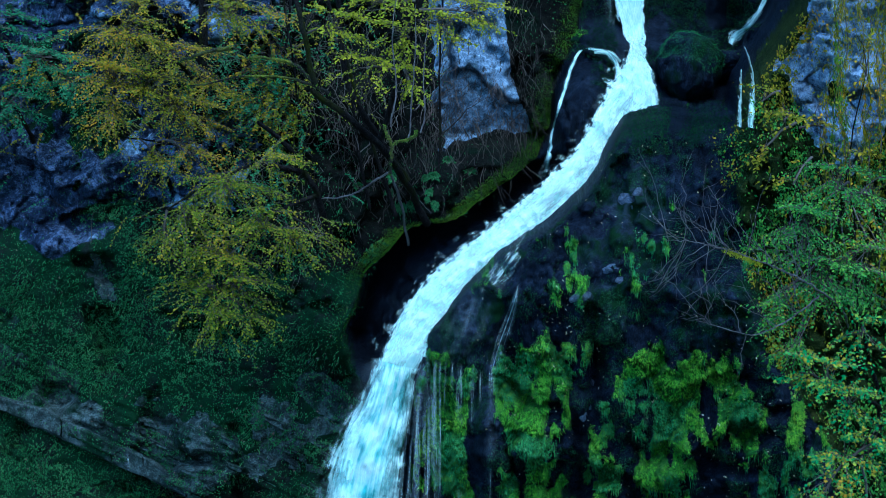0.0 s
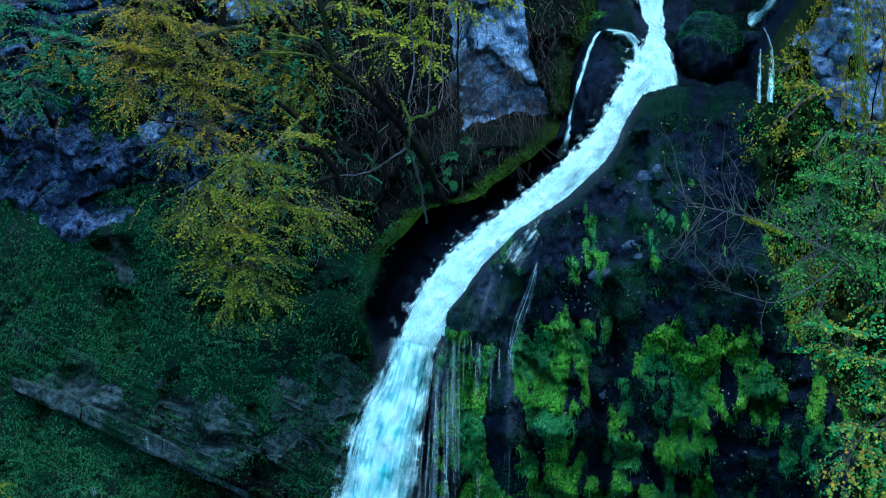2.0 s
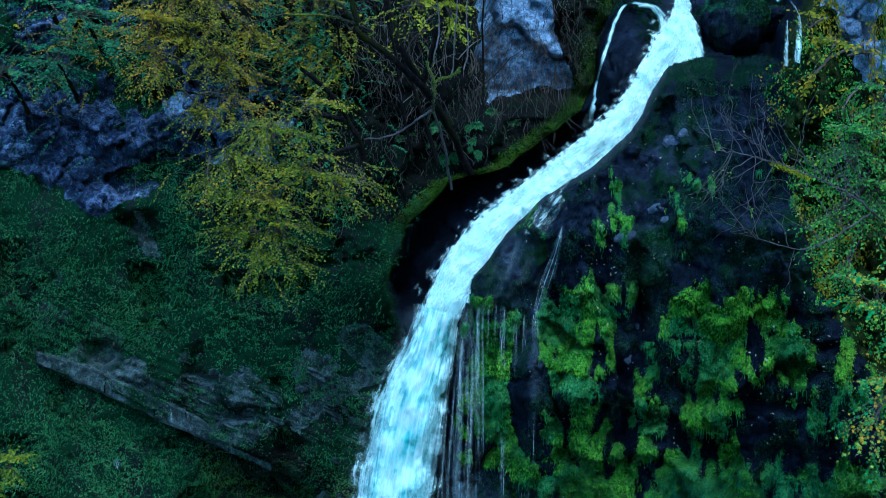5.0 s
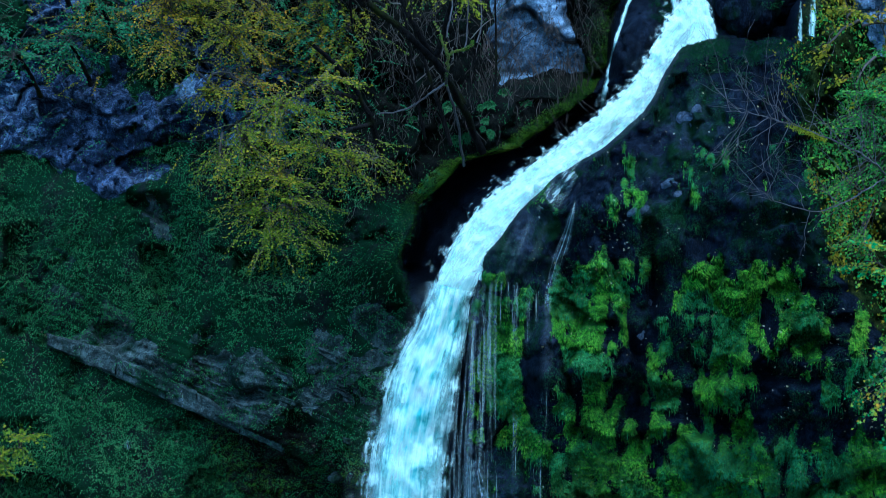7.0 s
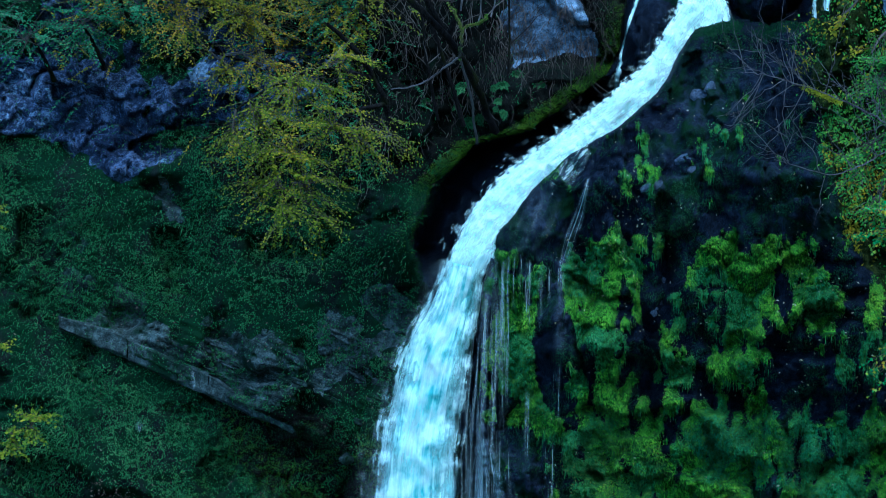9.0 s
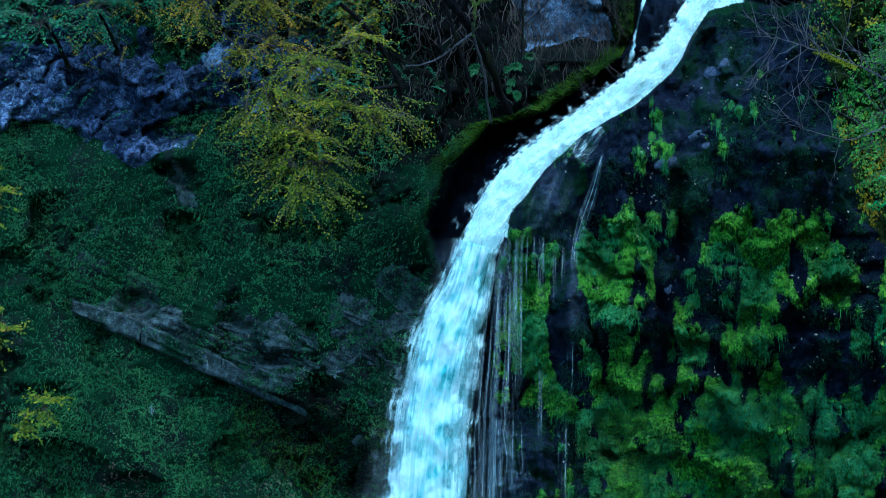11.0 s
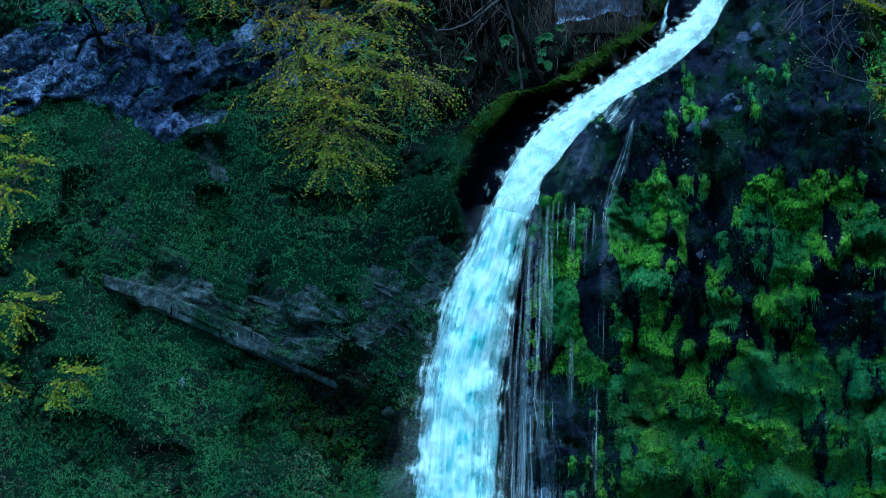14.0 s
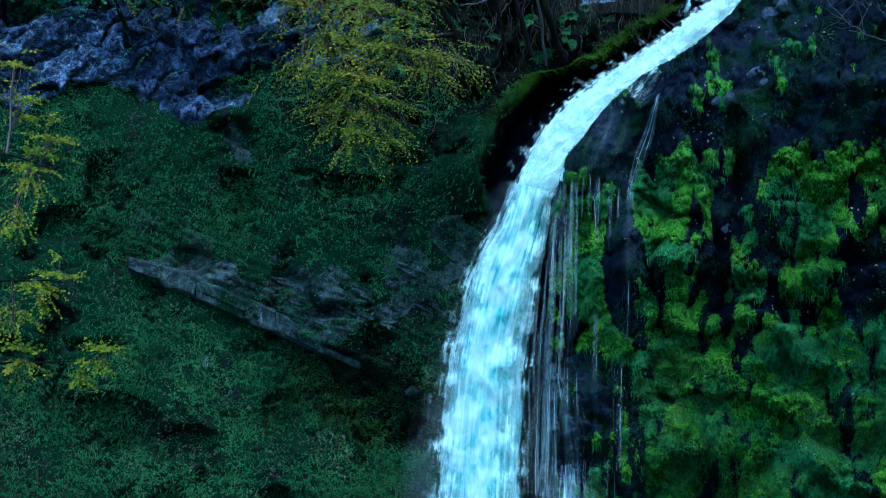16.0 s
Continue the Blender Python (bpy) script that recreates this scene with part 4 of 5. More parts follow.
def cliff_moss():
    def chance(a, b):
        inner, right, flank = regions(a, b)
        return (right > 0.6) * (flank < 0.5) * moss_share(a, b)

    a, b, p, n = spots(1080000, 0.5, 7.7, 5.6, 16.2, chance)
    keep = (n[:, 2] > -0.12) | (rng.random(len(a)) < 0.25)
    a, b, p, n = a[keep], b[keep], p[keep], n[keep]
    m = len(a)
    tall = 0.03 * ss(0.42, 0.7, fbm(a * 5.0, b * 4.0, 113.0, 4))
    p = p + n * (0.004 + tall * rng.random(m))[:, None]
    bright = ss(0.48, 0.6, fbm(a * 1.8, b * 1.8, 115.0, 4) + 0.06 + 0.10 * bump(a, b, 4.84, 12.0, 0.4, 0.35) + 0.08 * bump(a, b, 2.75, 11.1, 0.5, 0.6) + 0.05 * ss(9.4, 8.6, b) - 0.16 * ss(14.2, 14.8, b)) > rng.random(m)
    for pick, mat_, name, label in ((bright, M_MOSS, "hanging_moss", "bright green moss cushions hanging on wet tufa"), (~bright, M_DEEPMOSS, "dark_moss", "deep green moss on the shaded cliff")):
        k = int(pick.sum())
        tagged(foliage(name, HAIR, p[pick], np.array([0, -0.4, -0.9]) + 0.45 * n[pick] + jitter(k, 0.28), n[pick] + jitter(k, 0.35), rng.uniform(0.018, 0.050, k), mat_), label, "moss", kind="stuff")
    # small broad-leaved herbs low on the cliff and between the moss
    a, b, p, n = spots(230000, 1.7, 8.0, 5.2, 11.5, lambda a, b: chance(a, b) * ss(0.44, 0.58, fbm(a * 2.0, b * 2.0, 117.0, 4)) * (0.2 + 0.8 * ss(9.6, 8.8, b)))
    m = len(a)
    tagged(foliage("cliff_herbs", LEAF, p + n * rng.uniform(0.01, 0.07, m)[:, None], np.array([0, -0.5, -0.4]) + jitter(m, 0.6), n + np.array([0, 0, 0.6]) + jitter(m, 0.4), rng.uniform(0.014, 0.034, m), M_GREEN),
           "small green herbs rooted in the moss", "plants", kind="stuff")

    # grass that droops from the damp shelves low on the cliff
    a, b, p, n = spots(150000, 3.6, 7.7, 5.6, 9.6, lambda a, b: chance(a, b) * ss(0.45, 0.58, fbm(a * 1.3, b * 1.7, 128.0, 4)) * ss(9.6, 8.4, b))
    m = len(a)
    tagged(foliage("cliff_grass", STRING, p + 0.02 * n, np.array([0, -0.5, -0.7]) + 0.6 * n + jitter(m, 0.4), n + jitter(m, 0.5), rng.uniform(0.03, 0.085, m), M_GRASS), "drooping blue-green grass on the cliff foot", "grass", kind="stuff")
    # long drips of moss below each pad
    a, b, p, n = spots(60000, 0.9, 7.2, 6.0, 14.2, lambda a, b: chance(a, b) * (moss_share(a, b - 0.14) < 0.4))
    m = len(a)
    tagged(foliage("moss_drips", STRING, p + 0.02 * n, np.array([0, -0.08, -1.0]) + jitter(m, 0.06), n + jitter(m, 0.3), rng.uniform(0.05, 0.15, m), M_DEEPMOSS), "long thin moss drips hanging below the pads", "moss", kind="stuff")

    def sparse(a, b):
        inner, right, flank = regions(a, b)
        return (right > 0.6) * (flank < 0.5) * (1 - moss_share(a, b)) * (1 - bump(a, b, 1.5, 12.65, 0.75, 0.55)) * ss(0.42, 0.58, fbm(a * 2.6, b * 2.0, 119.0, 4))

    a, b, p, n = spots(260000, 0.7, 7.2, 5.2, 16.2, sparse)
    m = len(a)
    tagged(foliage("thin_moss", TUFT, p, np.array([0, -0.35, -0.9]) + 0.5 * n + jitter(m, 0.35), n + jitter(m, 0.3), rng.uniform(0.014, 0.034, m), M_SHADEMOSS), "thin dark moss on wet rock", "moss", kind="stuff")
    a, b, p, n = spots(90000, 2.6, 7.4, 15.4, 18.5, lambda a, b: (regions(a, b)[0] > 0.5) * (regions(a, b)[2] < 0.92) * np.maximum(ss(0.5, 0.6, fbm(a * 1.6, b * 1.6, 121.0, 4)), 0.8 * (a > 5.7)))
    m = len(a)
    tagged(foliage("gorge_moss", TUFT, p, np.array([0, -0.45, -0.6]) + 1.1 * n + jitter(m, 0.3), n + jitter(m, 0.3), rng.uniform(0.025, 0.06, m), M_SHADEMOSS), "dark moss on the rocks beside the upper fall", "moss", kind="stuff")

    def brink(a, b):
        right = regions(a, b)[1]
        inner = regions(a, b)[0]
        return (((a > np.interp(b, EDGE_B, EDGE_A) - 0.42) & (inner > 0.5) & (right < 0.97) & (b > 12.3) & (b < 15.9)) | ((inner > 0.05) & (inner < 0.9) & (b < 12.2))) * (0.35 + ss(0.42, 0.6, fbm(a * 3.0, b * 3.0, 122.0, 4)))

    a, b, p, n = spots(420000, -0.9, 6.6, 6.0, 15.9, brink)
    m = len(a)
    tagged(foliage("brink_moss", TUFT, p, np.array([0.1, -0.4, -0.7]) + 1.1 * n + jitter(m, 0.35), n + jitter(m, 0.3), rng.uniform(0.014, 0.04, m), M_SHADEMOSS), "moss in a shade-darkened green on the brink of the chute", "moss", kind="stuff")

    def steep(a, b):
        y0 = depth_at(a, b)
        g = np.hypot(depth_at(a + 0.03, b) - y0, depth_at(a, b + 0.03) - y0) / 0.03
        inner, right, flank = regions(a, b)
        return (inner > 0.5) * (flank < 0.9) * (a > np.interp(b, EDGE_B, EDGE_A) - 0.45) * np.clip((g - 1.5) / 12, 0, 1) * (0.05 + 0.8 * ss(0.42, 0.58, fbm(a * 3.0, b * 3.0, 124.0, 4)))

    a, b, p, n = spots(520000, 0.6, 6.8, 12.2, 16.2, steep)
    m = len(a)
    tagged(foliage("wall_moss", TUFT, p, np.array([0, -0.3, -0.6]) + 0.9 * n + jitter(m, 0.35), n + jitter(m, 0.3), rng.uniform(0.015, 0.045, m), M_SHADEMOSS), "moss in a shade-darkened green on the steep wall of the chute", "moss", kind="stuff")

    def litter(a, b):
        inner, right, flank = regions(a, b)
        return (right > 0.6) * (flank < 0.5) * (0.15 + ss(0.55, 0.7, fbm(a * 1.4, b * 1.4, 123.0, 3)))

    a, b, p, n = spots(2600, 1.5, 7.4, 6.5, 15.6, litter)
    m = len(a)
    tagged(foliage("fallen_leaves", OVAL, p + 0.03 * n, jitter(m, 1.0), n + jitter(m, 0.35), rng.uniform(0.02, 0.045, m), M_DEAD), "pale fallen leaves caught on wet rock", "leaves", kind="stuff")

    # the flank: a tangle of green, ochre and brown
    def flank_chance(a, b):
        pale = fbm(a * 0.9, b * 0.9, 61.0, 6) + 0.16 * np.minimum(b - 16.7, 0.4) + 0.25 * np.minimum(a - 7.0, 0.3) > 0.44
        return (regions(a, b)[2] > 0.3) * (0.06 + 0.94 * ss(0.43, 0.56, fbm(a * 1.7, b * 1.2, 125.0, 4))) * np.where(pale, 0.16, 1.0)

    a, b, p, n = spots(150000, 5.4, 10.5, 4.2, 18.6, flank_chance)
    m = len(a)
    p = p + n * (0.05 + 0.4 * rng.random(m) * ss(0.4, 0.7, fbm(a * 2, b * 2, 127.0, 3)))[:, None]
    brown = ss(0.42, 0.6, fbm(a * 1.1, b * 0.7, 129.0, 3) + 0.05 * (b - 14)) > rng.random(m)
    for pick, mat_, name, label in ((brown, M_OCHRE, "flank_dry_growth", "ochre and rusty autumn growth on the rock flank"), (~brown, M_HAZEL, "flank_green_growth", "fresh green growth on the rock flank")):
        k = int(pick.sum())
        tagged(foliage(name, LEAF, p[pick], np.array([0, -0.4, -0.8]) + jitter(k, 0.5), n[pick] + jitter(k, 0.5), rng.uniform(0.025, 0.06, k), mat_), label, "plants", kind="stuff")


def low_bank():
    """Moss and fallen leaves on the damp ground under the ledge."""
    near = lambda a, b: on_bank(a, b) * ss(0.1, -0.3, ledge_height(a, b) - 0.5 * np.maximum(a + 2.9, 0)) * ss(-5.5, -3.5, a)
    a, b, p, n = spots(110000, -5.5, 0.2, 5.6, 10.2, lambda a, b: near(a, b) * np.maximum(ss(0.46, 0.6, fbm(a * 1.7, b * 2.1, 211.0, 4)), 0.55 * ss(0.2, 0.6, bump(a, b + 0.35 * (a + 2.3), -2.3, 8.6, 1.5, 0.85))))
    m = len(a)
    p = p + n * (0.10 * rng.random(m) * ss(0.4, 0.7, fbm(a * 5, b * 5, 212.0, 3)))[:, None]
    tagged(foliage("bank_moss", TUFT, p, np.array([0, -0.4, -0.5]) + 0.6 * n + jitter(m, 0.45), n + np.array([0, 0, 0.4]) + jitter(m, 0.4), rng.uniform(0.014, 0.036, m), M_DEEPMOSS), "green moss on boulders under the ledge", "moss", kind="stuff")
    a, b, p, n = spots(60000, -4.2, 0.0, 6.4, 10.0, lambda a, b: near(a, b) * ss(0.15, 0.5, bump(a, b + 0.35 * (a + 2.3), -2.2, 8.6, 1.6, 0.85)) * ss(0.46, 0.56, fbm(a * 3.0, b * 3.0, 214.0, 4)))
    m = len(a)
    tagged(foliage("corner_moss", TUFT, p + n * (0.05 * rng.random(m))[:, None], np.array([0, -0.4, -0.5]) + 0.6 * n + jitter(m, 0.4), n + np.array([0, 0, 0.4]) + jitter(m, 0.4), rng.uniform(0.018, 0.04, m), M_RIM), "olive moss on the dripping rocks under the ledge", "moss", kind="stuff")
    a, b, p, n = spots(60000, -5.5, 0.2, 5.6, 9.0, lambda a, b: near(a, b) * ss(0.50, 0.62, fbm(a * 1.4, b * 1.6, 213.0, 4)) * (1 - 0.95 * ss(0.2, 0.6, bump(a, b + 0.35 * (a + 2.3), -2.3, 8.6, 1.5, 0.85))))
    m = len(a)
    tagged(foliage("bank_herbs", LEAF, p + n * rng.uniform(0.03, 0.14, m)[:, None], np.array([0, -0.5, -0.3]) + jitter(m, 0.6), n + np.array([0, 0, 0.6]) + jitter(m, 0.4), rng.uniform(0.02, 0.048, m), M_GREEN), "fresh green herbs below the ledge", "plants", kind="stuff")
    a, b, p, n = spots(24000, -8.8, 0.2, 5.6, 13.5, lambda a, b: on_bank(a, b) * (0.05 + 0.7 * bump(a, b, -4.2, 6.9, 1.4, 0.8) * ss(0.44, 0.56, fbm(a * 2.2, b * 2.2, 216.0, 3)) + ss(0.5, 0.66, fbm(a * 0.9, b * 0.9, 215.0, 3)) * ss(9.5, 8.0, b)))
    m = len(a)
    tagged(foliage("leaf_litter", OVAL, p + 0.07 * n, jitter(m, 1.0), n + np.array([0, 0, 0.5]) + jitter(m, 0.4), rng.uniform(0.025, 0.055, m), M_LITTER), "brown and pale fallen leaves on the bank", "leaves", kind="stuff")


cover()
cliff_moss()
low_bank()


# ---- trees and shrubs ----
def held(ob, parent):
    ob.parent = parent
    ob.matrix_parent_inverse = Matrix.Translation(-Vector(parent.location))
    return ob


def wander(p, q, sag=0.0, n=9, rough=0.05):
    p, q = np.asarray(p, float), np.asarray(q, float)
    t = np.linspace(0, 1, n)[:, None]
    length = np.linalg.norm(q - p)
    way = p + (q - p) * t + np.array([0, 0, 1]) * (sag * length * 4 * t * (1 - t))
    off = np.cumsum(rng.standard_normal((n, 3)) * rough * length / n, axis=0)
    return way + off * np.minimum(1, 4 * t * (1 - t) + 0.2 * t)


def tree(name, label, category, root, limbs, blobs, leaf, shape=LEAF, size=(0.05, 0.085), bark=M_BARK, droop=0.35, leaves=20, length=(0.35, 0.75), facing=0.7, group="", moss_limbs=(), flutter=0.35):
    """limbs: rows of (points, start radius, end radius), the first is the trunk. blobs: (centre, radii, sprays)."""
    base = new(name)
    base.location = root
    tagged(base, label, category, group)
    lines = []
    for i, (pts, r0, r1) in enumerate(limbs):
        c = curve_through(pts, 8)
        c = c + np.cumsum(rng.standard_normal(c.shape) * 0.008, axis=0)
        s = Soup()
        s.tube(c, r0, r1, 8, 0.08)
        held(s.make("trunk" if i == 0 else "limb", M_MOSSBARK if i in moss_limbs else bark), base)
        lines.append(c)
        if i in moss_limbs:
            k = int(2200 * len(c) / 30)
            at = c[rng.integers(0, len(c), k)] + jitter(k, 0.36 * r0) * np.array([1, 1, 1])
            tagged(held(foliage("limb_moss", BLADE, at, np.array([0, -0.2, -0.3]) + jitter(k, 0.7), jitter(k, 1.0), rng.uniform(0.012, 0.03, k), M_RIM), base), kind="stuff")
    every = np.vstack(lines)
    twigs = Soup()
    P, D, N, S = [], [], [], []
    for centre, radii, count in blobs:
        centre, radii = np.asarray(centre, float), np.asarray(radii, float)
        src = every[np.argmin(np.linalg.norm(every - centre, axis=1) + 0.6 * np.maximum(every[:, 2] - centre[2], 0) * 0)]
        branch = wander(src, centre + radii * np.array([0, 0, -0.2]), 0.08, 10, 0.12)
        twigs.tube(branch, 0.022, 0.010, 5)
        for _ in range(count):
            q = rng.standard_normal(3)
            q = q / np.linalg.norm(q) * rng.random() ** 0.4
            start = centre + q * radii
            start[2] = 0.3 * round((start[2] + 0.2 * start[0]) / 0.3 + rng.normal(0, 0.1)) - 0.2 * start[0]
            out = unit(start - src) * 0.5 + unit(q * np.array([1, 1, 0.3])) * 0.7 + np.array([0, 0, -droop * rng.uniform(0.3, 1.0)]) + 0.2 * rng.standard_normal(3)
            out = unit(out)
            ln = rng.uniform(*length)
            t = np.linspace(0.0, 1, leaves)
            line = start + out * (ln * (t - 0.4))[:, None] + np.array([0, 0, -0.35 * droop * ln]) * (t ** 2)[:, None]
            if rng.random() < 0.6:
                twigs.tube(wander(branch[rng.integers(3, 10)], line[0], 0.03, 5, 0.15), 0.008, 0.004, 3)
            twigs.tube(line[::4], 0.005, 0.002, 3)
            side = unit(np.cross(out, np.array([0, 0, 1.0])))
            sign = np.where(np.arange(leaves) % 2, 1.0, -1.0)[:, None]
            tilt = 0.25 * rng.standard_normal(3)
            P.append(line + jitter(leaves, 0.012))
            D.append(side * sign * 0.8 + out * 0.5 + np.array([0, 0, -0.3]) + jitter(leaves, 0.28))
            N.append(np.array([0, -facing, 0.7]) + tilt + jitter(leaves, flutter))
            S.append(rng.uniform(*size, leaves))
    if P:
        tagged(held(twigs.make("fine_branching", M_STALK), base), kind="stuff")
        tagged(held(foliage("crown", shape, np.vstack(P), np.vstack(D), np.vstack(N), np.concatenate(S), leaf), base), kind="stuff")
    return base


# the yellow-green hornbeam that hangs over the left bank
tree("hornbeam_tree", "yellow-green hornbeam with tiered sprays overhanging the bank", "tree", (-0.9, 25.9, 13.9),
     [([(-0.9, 25.95, 13.7), (-1.1, 25.3, 14.6), (-1.5, 24.7, 15.4), (-2.0, 24.2, 15.9)], 0.07, 0.03),
      ([(-1.3, 25.0, 15.0), (-2.0, 24.4, 15.1), (-2.7, 24.0, 14.9), (-3.5, 23.8, 14.4)], 0.05, 0.015),
      ([(-1.1, 25.3, 14.6), (-1.6, 24.4, 14.4), (-2.2, 23.8, 13.8), (-2.7, 23.6, 12.9)], 0.045, 0.012)],
     [((-2.45, 23.8, 14.75), (0.75, 0.6, 0.25), 81), ((-1.75, 23.9, 15.25), (0.45, 0.4, 0.2), 35), ((-3.1, 23.8, 14.25), (0.65, 0.5, 0.25), 67), ((-1.9, 23.7, 14.2), (0.7, 0.5, 0.25), 73),
      ((-1.35, 23.7, 13.9), (0.5, 0.4, 0.14), 35), ((-2.6, 23.6, 13.75), (0.75, 0.5, 0.25), 84), ((-2.3, 23.6, 13.2), (0.6, 0.45, 0.3), 63), ((-2.95, 23.7, 13.2), (0.5, 0.4, 0.25), 49),
      ((-2.65, 23.5, 12.7), (0.4, 0.35, 0.25), 41), ((-3.55, 23.9, 13.9), (0.35, 0.4, 0.16), 24), ((-2.05, 23.6, 12.75), (0.3, 0.3, 0.2), 22), ((-0.95, 23.8, 14.05), (0.35, 0.3, 0.1), 13)],
     M_GOLD, OVAL, (0.03, 0.06), M_BARK, 0.4, 22, (0.45, 0.95))
# ochre beech higher on the bank
tree("beech_tree", "ochre and olive beech foliage before the bluff", "tree", (-3.4, 28.3, 14.3),
     [([(-3.4, 28.4, 14.2), (-3.45, 27.6, 15.4), (-3.3, 27.0, 16.8), (-3.2, 26.6, 18.6), (-3.1, 26.4, 20.0)], 0.13, 0.05),
      ([(-3.4, 27.4, 15.9), (-3.9, 26.6, 16.4), (-4.6, 25.8, 16.4)], 0.05, 0.015),
      ([(-3.35, 27.1, 16.5), (-3.9, 26.4, 17.2), (-4.5, 25.8, 17.5)], 0.05, 0.015),
      ([(-3.5, 27.8, 15.2), (-3.7, 27.0, 15.4), (-4.5, 26.0, 15.6)], 0.04, 0.012)],
     [((-4.4, 25.6, 17.35), (0.8, 0.5, 0.3), 88), ((-4.7, 25.6, 16.75), (0.6, 0.5, 0.3), 75), ((-4.1, 25.7, 16.5), (0.7, 0.5, 0.25), 75), ((-3.5, 25.7, 16.05), (0.6, 0.5, 0.25), 66), ((-4.75, 25.6, 15.95), (0.35, 0.4, 0.35), 48),
      ((-2.5, 25.6, 17.7), (0.8, 0.5, 0.25), 66), ((-3.6, 25.7, 17.0), (0.7, 0.5, 0.2), 56), ((-3.3, 25.8, 15.3), (0.5, 0.4, 0.2), 35), ((-3.9, 25.8, 15.1), (0.4, 0.4, 0.2), 26), ((-2.9, 25.8, 16.5), (0.5, 0.4, 0.15), 31), ((-4.0, 25.6, 18.1), (1.0, 0.5, 0.3), 66)],
     M_OCHRE, OVAL, (0.03, 0.06), M_BARK, 0.35, 21, (0.45, 0.95))
# the leaning tree with mossy limbs
tree("leaning_maple", "leaning dark tree with moss-grown limbs and lime leaves", "tree", (0.75, 24.9, 14.3),
     [([(0.8, 25.0, 14.1), (0.45, 24.0, 14.9), (0.1, 23.0, 15.5), (-0.45, 22.3, 16.05), (-0.95, 22.0, 16.45)], 0.065, 0.045),
      ([(-0.95, 22.0, 16.45), (-1.2, 21.9, 16.68), (-1.5, 21.8, 16.82), (-2.05, 21.9, 16.85)], 0.034, 0.018),
      ([(-0.75, 22.1, 16.32), (-1.2, 21.9, 16.5), (-1.9, 21.9, 16.58), (-2.9, 22.0, 16.42)], 0.027, 0.010),
      ([(-2.3, 22.6, 17.0), (-2.75, 22.5, 16.92), (-3.1, 22.5, 16.8)], 0.035, 0.02),
      ([(-0.95, 22.0, 16.45), (-1.05, 22.0, 17.0), (-1.2, 22.0, 17.7), (-1.3, 22.1, 19.0)], 0.05, 0.03),
      ([(0.0, 22.9, 15.6), (0.25, 22.4, 16.4), (0.5, 22.1, 17.2), (0.7, 22.0, 18.4)], 0.05, 0.03),
      ([(0.45, 24.0, 14.9), (-0.1, 23.6, 15.7), (-0.5, 23.3, 16.5), (-0.6, 23.2, 17.8)], 0.06, 0.04)],
     [((-0.2, 22.0, 16.75), (0.45, 0.4, 0.25), 35), ((0.35, 22.0, 17.2), (0.5, 0.4, 0.25), 41), ((-0.6, 22.0, 17.35), (0.45, 0.4, 0.3), 35), ((0.45, 21.9, 16.55), (0.3, 0.3, 0.25), 25), ((1.05, 22.0, 17.35), (0.4, 0.4, 0.25), 28),
      ((1.6, 22.2, 17.5), (0.4, 0.4, 0.2), 20), ((-0.1, 22.0, 17.7), (0.9, 0.5, 0.2), 43), ((1.0, 22.2, 17.8), (0.8, 0.5, 0.2), 37)],
     M_LIME, OVAL, (0.03, 0.06), M_BARK, 0.35, 18, (0.3, 0.6), moss_limbs=(1, 2, 3))
# a broken mossy sapling with pale shoots in front of the brush
tree("mossy_sapling", "broken sapling wrapped in yellow-green moss with pale shoots", "tree", (0.45, 23.4, 13.9),
     [([(-0.9, 22.4, 14.72), (-0.4, 22.1, 14.82), (0.0, 21.8, 15.05), (0.18, 21.6, 15.15)], 0.010, 0.02),
      ([(0.15, 21.55, 15.12), (0.18, 21.5, 15.4), (0.2, 21.5, 15.62), (0.17, 21.5, 15.85)], 0.024, 0.02),
      ([(0.2, 21.5, 15.55), (0.38, 21.5, 15.58), (0.55, 21.5, 15.66), (0.62, 21.5, 15.75)], 0.02, 0.016),
      ([(0.45, 23.4, 13.9), (0.35, 22.4, 14.6), (0.18, 21.6, 15.15)], 0.022, 0.02),
      ([(0.17, 21.5, 15.8), (0.25, 21.5, 16.3), (0.2, 21.5, 17.0), (0.3, 21.6, 17.9)], 0.014, 0.006),
      ([(0.4, 21.5, 15.58), (0.42, 21.5, 16.1), (0.5, 21.5, 16.7), (0.52, 21.6, 17.6)], 0.013, 0.006),
      ([(0.6, 21.5, 15.72), (0.68, 21.5, 16.1), (0.66, 21.5, 16.7), (0.72, 21.6, 17.4)], 0.013, 0.006)],
     [], M_LIME, bark=M_TWIG, moss_limbs=(1, 2))
# bushes on the far left top
for i, (c, r, k) in enumerate([((-6.6, 28.3, 17.1), (0.9, 0.6, 0.5), 80), ((-7.2, 28.3, 16.2), (0.8, 0.6, 0.45), 70), ((-6.0, 28.4, 16.6), (0.6, 0.5, 0.4), 50), ((-8.3, 28.6, 16.0), (0.9, 0.6, 0.6), 70), ((-7.6, 28.5, 17.8), (1.1, 0.6, 0.5), 70)]):
    tree("bush", "blue-green leafy bush growing from the bluff", "bush", (c[0] + 0.2, c[1] + 1.0, c[2] - 0.7),
         [([(c[0] + 0.2, c[1] + 1.2, c[2] - 0.8), (c[0] + 0.1, c[1] + 0.6, c[2] - 0.3), c], 0.05, 0.02)], [(c, r, k)], M_TEAL, LEAF, (0.045, 0.085), droop=0.3, leaves=16, group="bushes on the bluff")
